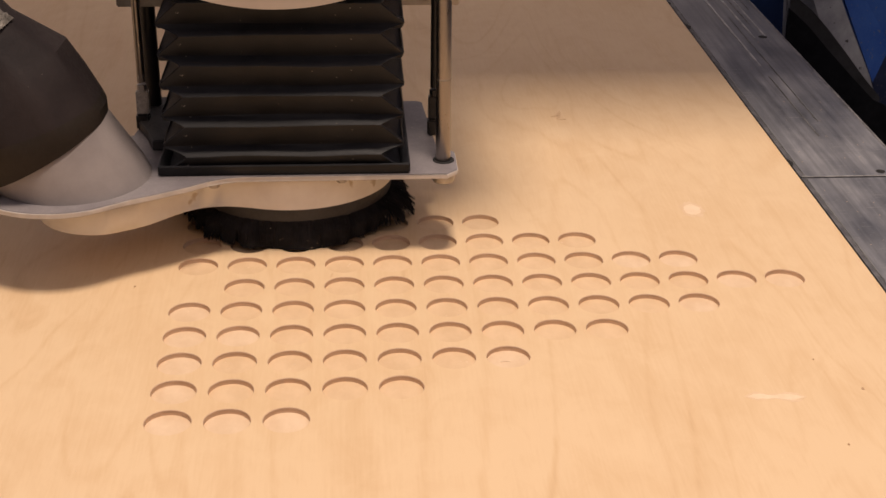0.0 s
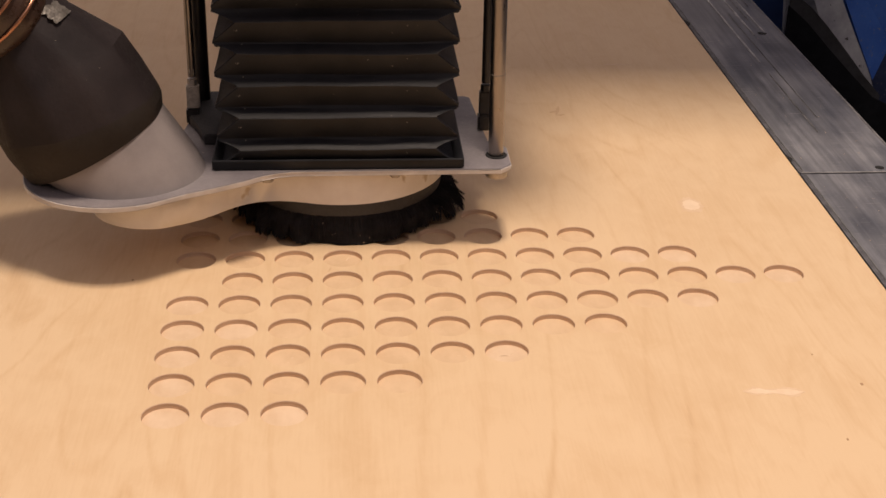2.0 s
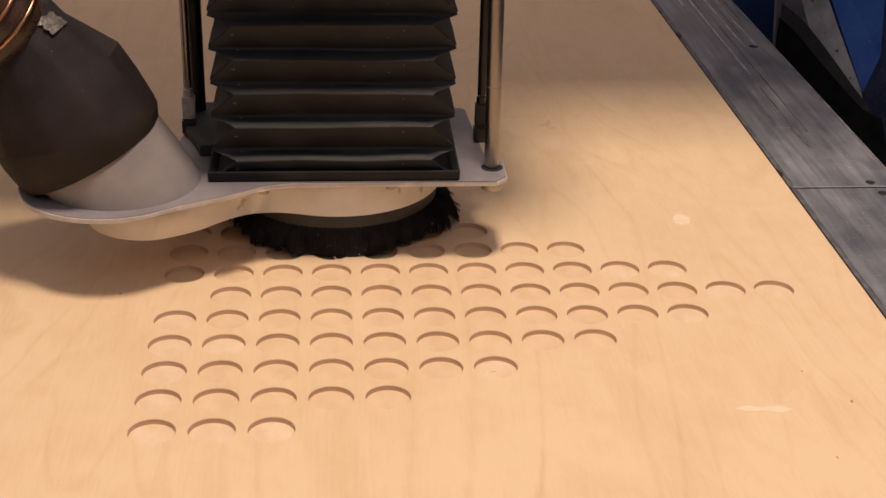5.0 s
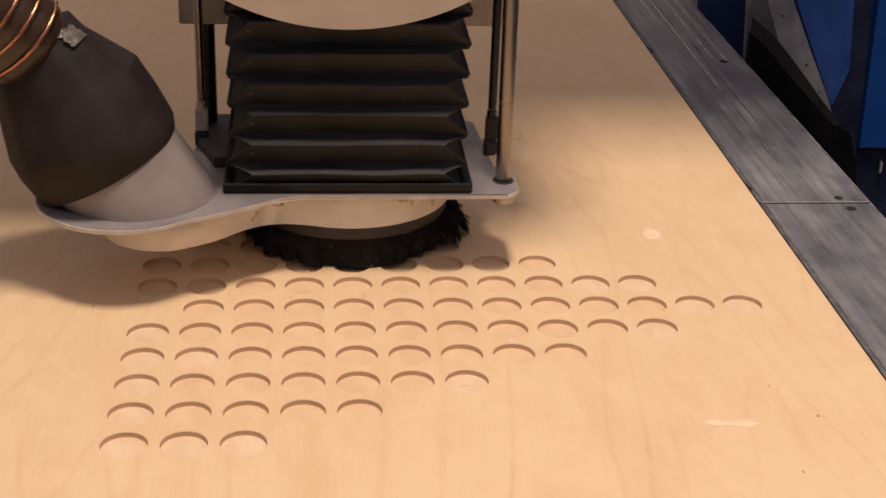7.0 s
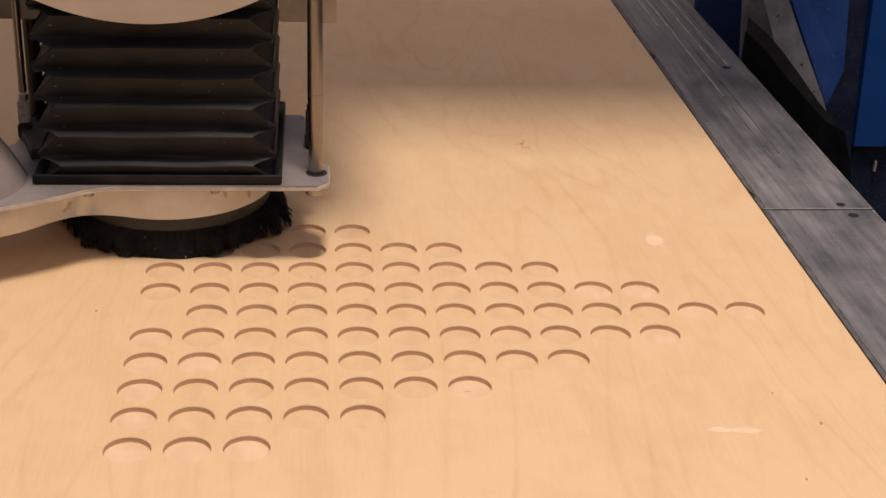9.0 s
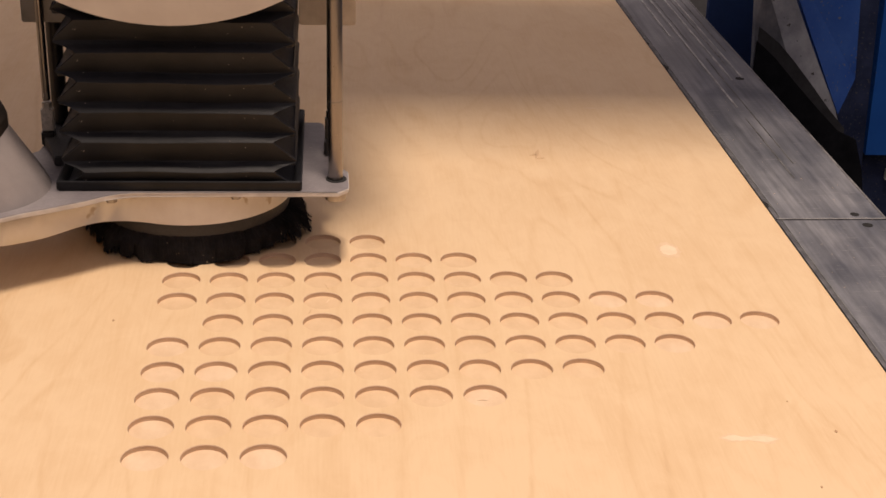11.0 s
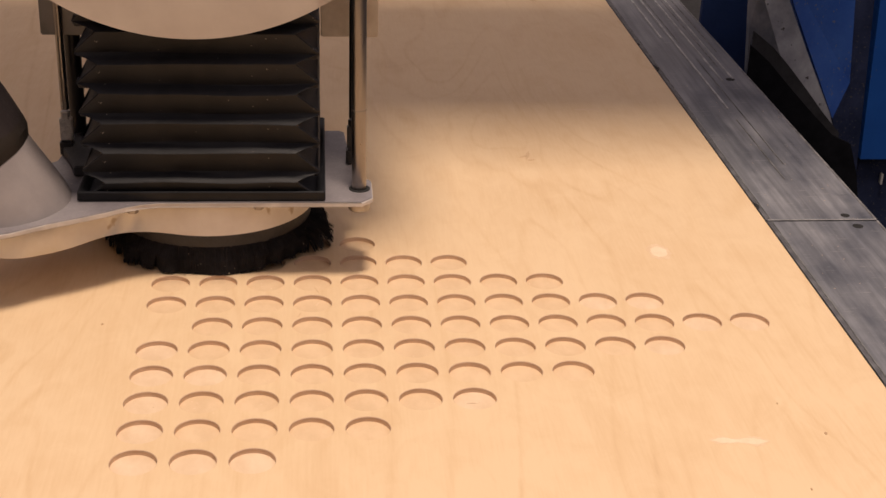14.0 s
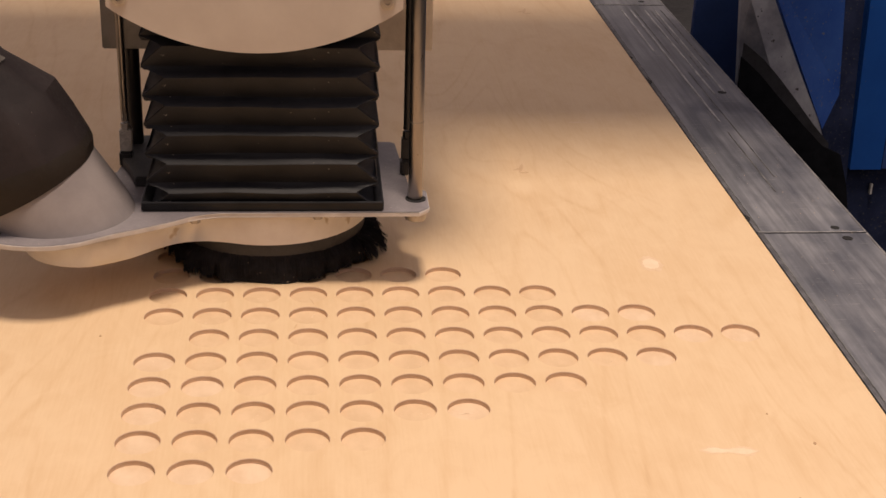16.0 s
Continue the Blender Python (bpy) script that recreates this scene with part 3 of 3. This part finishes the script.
    # duct nozzle, hood and hose
    base, lean = (-0.167, -0.084, Z_PLATE[1]), 27
    bm = bmesh.new()
    loft(bm, [circle(base, 0.0605, 56), circle((base[0] - 0.004, base[1], base[2] + 0.006), 0.0595, 56, 5), circle((-0.186, -0.084, 0.092), 0.0555, 56, lean), circle((-0.195, -0.084, 0.110), 0.0545, 56, lean)])
    part("duct_nozzle", bm, DUSTY_WHITE, head, "dusty white leaning duct nozzle")
    rings, n, sides = [], 60, 10
    for cx, cz, r, tilt, flat in ((-0.1885, 0.0905, 0.0585, 27, 0.0), (-0.1915, 0.0965, 0.0602, 24, 0.0), (-0.1955, 0.1050, 0.0626, 20, 0.1), (-0.2000, 0.1150, 0.0632, 16, 0.7), (-0.2070, 0.1335, 0.0596, 20, 1.0), (-0.2145, 0.1520, 0.0555, 23, 1.0), (-0.2345, 0.1775, 0.0398, 30, 0.9), (-0.2420, 0.1860, 0.0390, 35, 0.3)):
        turn = Euler((0, -radians(tilt), 0)).to_matrix()
        ring = []
        for k in range(n):
            a = 2 * math.pi * k / n
            step = 2 * math.pi / sides
            facet = math.cos(math.pi / sides) / math.cos(((a - radians(14)) % step) - step / 2)
            ragged = 1 + 0.012 * noise.noise(Vector((2.5 * math.cos(a), 2.5 * math.sin(a), cz * 40)))
            rr = r * (1 + flat * (facet * 1.02 - 1)) * ragged
            ring.append(Vector((cx, -0.084, cz)) + turn @ Vector((rr * math.cos(a), rr * math.sin(a), 0)))
        rings.append(ring)
    bm = bmesh.new()
    loft(bm, rings)
    bm.faces.ensure_lookup_table()
    for f in bm.faces[: 3 * n]:
        f.material_index = 1
    part("hood", bm, (HOOD, HOOD_BAND), head, "folded black vinyl hood with a dusty band", smooth=24)
    bm, rows = bmesh.new(), []
    for k in range(9):
        f = k / 8
        ring_r, ring_c = 0.0418 - 0.0035 * f, Vector((-0.2325 - 0.0100 * f, -0.084, 0.1755 + 0.0110 * f))
        row = []
        for j in range(11):
            a = radians(-40 + 26 * j / 10 + 4 * noise.noise(Vector((k * 0.9, j * 0.3, 4))))
            p = ring_c + Euler((0, -radians(29), 0)).to_matrix() @ Vector((ring_r * math.cos(a), ring_r * math.sin(a), 0)) 
            row.append(bm.verts.new(p + (p - ring_c).normalized() * (0.0010 + 0.0009 * abs(noise.noise(Vector((k * 0.5, j * 0.5, 1.5)))))))
        rows.append(row)
    for a, b in zip(rows, rows[1:]):
        for j in range(10):
            bm.faces.new((a[j], a[j + 1], b[j + 1], b[j]))
    bmesh.ops.solidify(bm, geom=list(bm.faces), thickness=0.0005)
    part("tape_patch", bm, TAPE, head, "crumpled silver tape", smooth=25)
    start, way = Vector((-0.2315, -0.087, 0.1775)), Vector((-0.64, -0.30, 0.71)).normalized()
    centre_line = [start + way * s + Vector((-0.35, -0.55, 0.1)) * s * s for s in (i * 0.006 for i in range(120))]
    rings = []
    for i, p in enumerate(centre_line):
        d = (centre_line[min(i + 1, 119)] - centre_line[max(i - 1, 0)]).normalized()
        side = d.cross(Vector((0, 1, 0))).normalized()
        up = side.cross(d)
        r = 0.0385 * (1 - 0.35 * max(0.0, 1 - i / 4) ** 2) + 0.0018 * min(1.0, i / 4) * math.cos(i * 0.006 / 0.0145 * 2 * math.pi)
        rings.append([p + r * (math.cos(a) * side + math.sin(a) * up) for a in (2 * math.pi * k / 32 for k in range(32))])
    bm = bmesh.new()
    loft(bm, rings)
    hose = part("suction_hose", bm, HOSE, head, "ribbed brown suction hose", smooth=60)
    turns, helix = 0.70 / 0.0145, []
    for k in range(33, int(turns * 22)):
        s = k / 22 * 0.0145
        p = start + way * s + Vector((-0.35, -0.55, 0.1)) * s * s
        d = (way + Vector((-0.35, -0.55, 0.1)) * 2 * s).normalized()
        side = d.cross(Vector((0, 1, 0))).normalized()
        up = side.cross(d)
        a = 2 * math.pi * k / 22
        helix.append(p + 0.0402 * (math.cos(a) * side + math.sin(a) * up))
    part("wire_coil", tube_along(helix, 0.0013, 6), COPPER, hose, "copper-coloured wire coil", smooth=60)

    # rods and gas struts on the plate
    part("guide_rod", turned([(0.0052, 0.0672), (0.0060, 0.069), (0.0060, 0.39), (0.0052, 0.391)], (0, 0), 28), CHROME, head, "polished steel guide rod").matrix_basis = pose(0.1226, -0.0635, 0, 0, -0.35, 0)
    part("rod_seat", turned([(0.0086, 0.0671), (0.0086, 0.0676), (0.0062, 0.0678)], (0.1225, -0.0635), 24), BLACK_HOLE, head)
    part("rod_ring", turned([(0.0060, 0.1350), (0.00615, 0.1352), (0.00615, 0.1358), (0.0060, 0.1360)], (0, 0), 28), BLOCK, head, "dark scored ring on the rod").matrix_basis = pose(0.1226, -0.0635, 0, 0, -0.35, 0)
    part("guide_rod", turned([(0.0062, 0.0672), (0.0068, 0.069), (0.0068, 0.39), (0.0062, 0.391)], (-0.1195, 0.052), 28), BLACK_TUBE, head, "black steel guide rod")
    # Dark bracket, drawn out forward to stand for shade on the plate.
    part("foot_bracket_and_shade", prism([(-0.1185, -0.010), (-0.111, -0.036), (-0.099, -0.036), (-0.099, 0.07), (-0.127, 0.07), (-0.127, 0.010)], 0.0672, 0.076, 0.001), RUBBER, head)
    for x, y, tube, rod in ((-0.1235, 0.016, CHROME, 0.0034), (0.1185, -0.004, BLACK_TUBE, 0.0036)):
        strut = part("gas_strut", turned([(rod, 0.108), (rod, 0.39)], (x, y), 16), tube, head, "slim gas strut")
        shade = NUT_STEEL if x < 0 else BLACK_TUBE
        part("clevis", box_bm(x - 0.0052, x + 0.0052, y - 0.004, y + 0.004, 0.081, 0.101, 0.001), shade, strut, "forked strut end")
        part("lock_nut", turned([(0.0042, 0.1012), (0.0042, 0.1062)], (x, y), 6), shade, strut)
        part("stop_nut", turned([(0.0036, 0.1095), (0.0036, 0.115)], (x, y), 6), shade, strut)
        part("clevis_pin", turned([(0.0022, 0.078), (0.0022, 0.084)], (x, y), 12), shade, strut)
        part("strut_foot", box_bm(x - 0.006, x + 0.005, y - 0.006, y + 0.006, 0.0672, 0.081, 0.0015), BLACK_TUBE, strut)

    # bellows: a hem on the plate and folds that open and close
    hem = bmesh.new()
    loft(hem, [bellows_loop(-0.003, 0.001, 0.0672), bellows_loop(-0.0042, 0.0, 0.0685), bellows_loop(-0.0042, 0.0, 0.0748), bellows_loop(-0.0032, 0.0014, 0.0756), bellows_loop(-0.0010, 0.0040, 0.0745), bellows_loop(0.003, 0.0105, 0.0690)], (True, False))
    part("bellows_hem", hem, BELLOWS, head, "black bellows hem")
    folds = []
    for i in range(FOLDS):
        bm = bmesh.new()
        h = FOLD_H / 2
        top = 0.0060
        rows = [(0.0015, 0.0110, -h - 0.0040), (0.0, 0.0088, -h + 0.0006), (0.0008, 0.0080, -h + 0.0018), (0.0155, 0.0013, top - 0.0022), (0.0170, 0.0002, top - 0.0006), (0.0172, 0.0, top), (0.0160, 0.0009, top + 0.0010), (0.0092, 0.0045, top + 0.0034), (0.0, 0.0088, h - 0.0006), (0.0015, 0.0110, h + 0.0040)]
        rows = [(ix, iy, max(z, Z_PLATE[1] + 0.0004 - FOLD_Z)) if i == 0 else (ix, iy, z) for ix, iy, z in rows]
        made = [bellows_loop(a, c, z) for a, c, z in rows]
        fine = []
        for loop in made:
            pts = []
            for a, b in zip(loop, loop[1:] + loop[:1]):
                cuts = 10 if (b - a).length > 0.05 else 1
                pts += [a.lerp(b, s / cuts) for s in range(cuts)]
            fine.append([p + Vector((0, 0, 0.0014 * noise.noise(Vector((p.x * 18, p.y * 18, i * 3.1))))) + Vector((0.5 * p.x, p.y, 0)).normalized() * 0.0008 * noise.noise(Vector((p.x * 30 + 5, p.y * 30, i * 2.3 + p.z * 60))) for p in pts])
        loft(bm, fine, (False, False))
        folds.append(part("bellows_fold", bm, BELLOWS, head, smooth=38))

    # spindle carriage above the bellows
    spindle = new("spindle_carriage")
    spindle.parent = head
    half, rise = 0.112, 0.0355
    big = (half * half + rise * rise) / (2 * rise)
    ends = math.asin(half / big)
    arc = [(-0.005 + big * math.sin(a), 0.2035 + big - big * math.cos(a)) for a in (ends * (k / 16 - 1) for k in range(33))]
    outline = arc + [(0.107, 0.262), (0.100, 0.275), (0.100, 0.46), (-0.110, 0.46), (-0.110, 0.275), (-0.117, 0.262)]
    bm = bmesh.new()
    loft(bm, [[Vector((x, -0.100, z)) for x, z in outline], [Vector((x, -0.104, z)) for x, z in outline]])
    bmesh.ops.bevel(bm, geom=[e for e in bm.edges if abs(e.verts[0].co.y - e.verts[1].co.y) < 1e-6], offset=0.0005, segments=2, affect="EDGES")
    part("cover", bm, CAP, spindle, "dusty cream front cover with a curved lower edge")
    for x, z in ((0.0945, 0.2445), (-0.107, 0.2455)):
        def disc(rows):
            bm = turned(rows, (0, 0), 24)
            bmesh.ops.transform(bm, matrix=Matrix.Translation((x, -0.104, z)) @ Euler((radians(90), 0, 0)).to_matrix().to_4x4(), verts=bm.verts)
            return bm
        part("washer", disc([(0.0060, 0.0002), (0.0060, 0.0012), (0.0042, 0.0014)]), STEEL, spindle, "steel washer")
        part("socket_screw", disc([(0.0038, 0.0014), (0.0038, 0.0032), (0.0018, 0.0033), (0.0016, 0.0020)]), CHROME, spindle)
    part("side_block", box_bm(-0.139, -0.0975, 0.018, 0.034, 0.171, 0.23, 0.001), BLOCK, spindle, "grey guide block")
    part("side_block", box_bm(0.0915, 0.1395, 0.018, 0.034, 0.171, 0.23, 0.001), BLOCK_PALE, spindle, "pale worn guide block")
    part("motor", turned([(0.05, 0.265), (0.062, 0.27), (0.062, 0.58), (0.05, 0.59)], (0, -0.01), 40), BLOCK, spindle)
    # Added box out of view, sized only to shade sheet and bellows.
    part("unseen_shade_box", box_bm(-0.42, 0.185, -0.08, 0.0848, 0.47, 0.80, 0.012), BLOCK, spindle)
    part("carriage_plate", box_bm(-0.13, 0.13, 0.085, 0.112, 0.215, 0.825, 0.003), BLOCK, spindle)
    return head, folds, spindle


def build_gantry():
    """The moving gantry: a beam over the sheet and a folded blue leg beside the rail."""
    gantry = new("gantry")
    tagged(gantry, "gantry with a folded blue steel leg and grey brace", "gantry")
    part("beam", box_bm(-1.35, 0.66, -0.330, 0.05, 0.83, 0.99, 0.01), BLOCK, gantry, "grey beam")
    part("end_bracket", box_bm(0.60, 0.66, 0.0502, 0.40, 0.83, 0.99, 0.01), BLOCK, gantry)
    part("carriage_rail", box_bm(-1.3, 0.65, -0.3498, -0.3302, 0.87, 0.92, 0.002), STEEL, gantry)
    part("far_leg", box_bm(-1.45, -1.3502, -0.2, 0.35, -0.859, 0.97, 0.01), BLUE, gantry)
    leg = new("blue_leg")
    leg.parent = gantry
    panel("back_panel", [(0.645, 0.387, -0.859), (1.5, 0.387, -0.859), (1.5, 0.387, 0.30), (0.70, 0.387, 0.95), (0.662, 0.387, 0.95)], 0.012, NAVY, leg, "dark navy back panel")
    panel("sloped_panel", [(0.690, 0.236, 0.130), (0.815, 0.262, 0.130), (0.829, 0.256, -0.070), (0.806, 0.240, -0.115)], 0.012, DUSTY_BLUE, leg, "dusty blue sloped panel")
    # The fold turns from the light; a darker blue paints its shade.
    panel("fold", [(0.8155, 0.2625, 0.13), (0.842, 0.257, 0.13), (0.862, 0.257, -0.30), (0.806, 0.2405, -0.1155), (0.8295, 0.2565, -0.07)], 0.012, DUSTY_SHADED_BLUE, leg, "shaded navy fold")
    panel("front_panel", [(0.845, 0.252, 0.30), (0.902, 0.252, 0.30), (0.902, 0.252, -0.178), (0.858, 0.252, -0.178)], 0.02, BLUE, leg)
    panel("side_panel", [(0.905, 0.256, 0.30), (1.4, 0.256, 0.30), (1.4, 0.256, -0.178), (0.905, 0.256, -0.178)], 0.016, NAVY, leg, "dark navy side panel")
    panel("lower_panel", [(0.862, 0.267, -0.18), (1.4, 0.267, -0.18), (1.4, 0.267, -0.859), (0.862, 0.267, -0.859)], 0.02, DUSTY_SHADED_BLUE, leg, "dark navy lower panel")
    part("latch", box_bm(0.8945, 0.8975, 0.258, 0.266, -0.218, -0.202, 0.0008), ALU_EDGE, leg, "small bright latch")
    panel("brace", [(0.662, 0.210, 0.110), (0.694, 0.217, 0.110), (0.711, 0.217, 0.069), (0.730, 0.217, 0.028), (0.750, 0.217, -0.014), (0.772, 0.217, -0.058), (0.793, 0.217, -0.100), (0.806, 0.217, -0.135), (0.800, 0.217, -0.200), (0.760, 0.210, -0.135), (0.724, 0.210, -0.045), (0.700, 0.210, 0.014), (0.678, 0.210, 0.068)], 0.018, GREY, leg, "scuffed grey steel brace")
    # The flange's shade is put into its colour.
    panel("flange", [(0.662, 0.2105, 0.110), (0.6775, 0.2105, 0.068), (0.6995, 0.2105, 0.014), (0.7235, 0.2105, -0.045), (0.7595, 0.2105, -0.135), (0.700, 0.236, -0.10), (0.680, 0.236, -0.05), (0.676, 0.236, 0.01), (0.672, 0.236, 0.068), (0.668, 0.236, 0.110)], 0.012, SHADED_GREY, leg, "brace flange with its shade in a darker grey")
    # Painted shadow: a dark strip, then a black sheet below it.
    panel("shadow_strip", [(0.6740, 0.2075, 0.014), (0.685, 0.2075, 0.006), (0.703, 0.2075, -0.008), (0.726, 0.2075, -0.032), (0.752, 0.2075, -0.062), (0.782, 0.2075, -0.098), (0.806, 0.2075, -0.124), (0.806, 0.2075, -0.150), (0.760, 0.2075, -0.110), (0.720, 0.2075, -0.068), (0.690, 0.2075, -0.036), (0.6740, 0.2075, -0.020)], 0.0025, BRACE_SHADOW, leg, "dark strip painting the shadow's soft edge on the brace")
    panel("shadow_sheet", [(0.672, 0.202, -0.004), (0.682, 0.202, -0.012), (0.698, 0.202, -0.026), (0.726, 0.202, -0.056), (0.763, 0.202, -0.094), (0.796, 0.202, -0.126), (0.822, 0.202, -0.138), (0.836, 0.202, -0.180), (0.848, 0.202, -0.240), (0.862, 0.202, -0.330), (0.865, 0.202, -0.859), (0.672, 0.202, -0.859)], 0.006, SHADOW_BLACK, leg, "black sheet standing for the deep shadow below the brace")
    return gantry


build_room()
build_table()
build_board()
build_rail(-0.95, 0.3884, [(0.6085, 0.3755, 0.0042)], False)
build_rail(0.3890, 1.222, [(0.6072, 0.812, 0.0046), (0.6050, 0.4005, 0.0036)], True)
build_rail(1.2226, 1.262, [(0.602, 1.243, 0.004)], False)
build_dust()
router_head, bellows_folds, spindle_carriage = build_head()
gantry_frame = build_gantry()

HEAD = [
    (0, 0.0720, 0.3410),
    (0.2, 0.0770, 0.3320),
    (0.5, 0.0860, 0.3390),
    (0.7, 0.0680, 0.3470),
    (1, 0.0840, 0.3310),
    (1.2, 0.0860, 0.3410),
    (1.3, 0.0865, 0.3430),
    (1.5, 0.0930, 0.3410),
    (1.7, 0.1155, 0.3420),
    (1.8, 0.1160, 0.3410),
    (2, 0.1150, 0.3380),
    (2.2, 0.1145, 0.3400),
    (2.5, 0.1180, 0.3380),
    (2.7, 0.1100, 0.3370),
    (3, 0.1210, 0.3370),
    (3.2, 0.1090, 0.3390),
    (3.5, 0.1210, 0.3350),
    (3.7, 0.1245, 0.3430),
    (3.8, 0.1160, 0.3460),
    (4, 0.1050, 0.3330),
    (4.1, 0.1140, 0.3310),
    (4.2, 0.1215, 0.3320),
    (4.5, 0.1065, 0.3389),
    (4.8, 0.1209, 0.3362),
    (5, 0.1200, 0.3420),
    (5.2, 0.1380, 0.3410),
    (5.4, 0.1519, 0.3417),
    (5.7, 0.1475, 0.3498),
    (6, 0.1475, 0.3342),
    (6.3, 0.1530, 0.3365),
    (6.5, 0.1470, 0.3300),
    (6.7, 0.1595, 0.3360),
    (7, 0.1520, 0.3450),
    (7.2, 0.1455, 0.3310),
    (7.3, 0.1535, 0.3270),
    (7.5, 0.1620, 0.3360),
    (7.7, 0.1635, 0.3440),
    (7.9, 0.1515, 0.3460),
    (8, 0.1270, 0.3470),
    (8.1, 0.0935, 0.3550),
    (8.2, 0.0565, 0.3660),
    (8.3, 0.0255, 0.3720),
    (8.4, 0.0060, 0.3755),
    (8.5, 0.0020, 0.3760),
    (8.6, 0.0020, 0.3750),
    (8.8, 0.0015, 0.3730),
    (9, -0.0010, 0.3730),
    (9.2, 0.0055, 0.3740),
    (9.5, 0.0040, 0.3845),
    (9.8, -0.0075, 0.3812),
    (10.1, -0.0014, 0.3727),
    (10.4, 0.0080, 0.3790),
    (10.7, 0.0000, 0.3854),
    (11, 0.0025, 0.3825),
    (11.3, 0.0105, 0.3820),
    (11.5, 0.0200, 0.3780),
    (11.7, 0.0395, 0.3765),
    (12, 0.0400, 0.3740),
    (12.2, 0.0385, 0.3750),
    (12.5, 0.0410, 0.3760),
    (13, 0.0450, 0.3750),
    (13.5, 0.0450, 0.3740),
    (13.7, 0.0455, 0.3750),
    (14, 0.0300, 0.3670),
    (14.2, 0.0465, 0.3710),
    (14.3, 0.0475, 0.3735),
    (14.5, 0.0480, 0.3800),
    (14.7, 0.0605, 0.3780),
    (14.8, 0.0725, 0.3755),
    (15, 0.0770, 0.3720),
    (15.2, 0.0780, 0.3720),
    (15.5, 0.0770, 0.3730),
    (16, 0.0810, 0.3730),
]
# how far the spindle is raised, in metres
LIFT = [
    (0, 0.0000),
    (0.3, 0.0010),
    (0.5, 0.0025),
    (0.8, 0.0020),
    (1, 0.0020),
    (1.2, 0.0120),
    (1.5, 0.0210),
    (1.7, 0.0200),
    (2, 0.0110),
    (2.3, 0.0020),
    (2.5, 0.0000),
    (3, 0.0000),
    (3.5, 0.0000),
    (4, 0.0000),
    (4.6, 0.0000),
    (5, 0.0210),
    (5.4, 0.0200),
    (5.8, 0.0010),
    (6.3, 0.0010),
    (7, 0.0005),
    (7.5, 0.0005),
    (7.65, 0.0060),
    (7.8, 0.0210),
    (8, 0.0230),
    (8.3, 0.0220),
    (8.5, 0.0200),
    (8.7, 0.0050),
    (8.8, 0.0010),
    (9, -0.0010),
    (9.2, -0.0010),
    (10.7, -0.0010),
    (11, 0.0040),
    (11.3, 0.0210),
    (11.5, 0.0230),
    (11.7, 0.0160),
    (12, 0.0030),
    (12.3, 0.0000),
    (12.5, 0.0000),
    (13, 0.0010),
    (13.5, 0.0005),
    (14, 0.0005),
    (14.3, 0.0030),
    (14.5, 0.0175),
    (14.7, 0.0220),
    (15, 0.0155),
    (15.2, 0.0040),
    (15.5, 0.0010),
    (16, 0.0000),
]


def motions():
    walk(router_head, [(t, pose(x, y, 0.0)) for t, x, y in HEAD])
    walk(gantry_frame, [(t, pose(0, y + 0.40, 0.0)) for t, x, y in HEAD])
    walk(spindle_carriage, [(t, pose(0, 0, up)) for t, up in LIFT])
    for i, fold in enumerate(bellows_folds):
        walk(fold, [(t, pose(0, 0, FOLD_Z + i * FOLD_H + up * (i + 0.5) / FOLDS)) for t, up in LIFT])


motions()
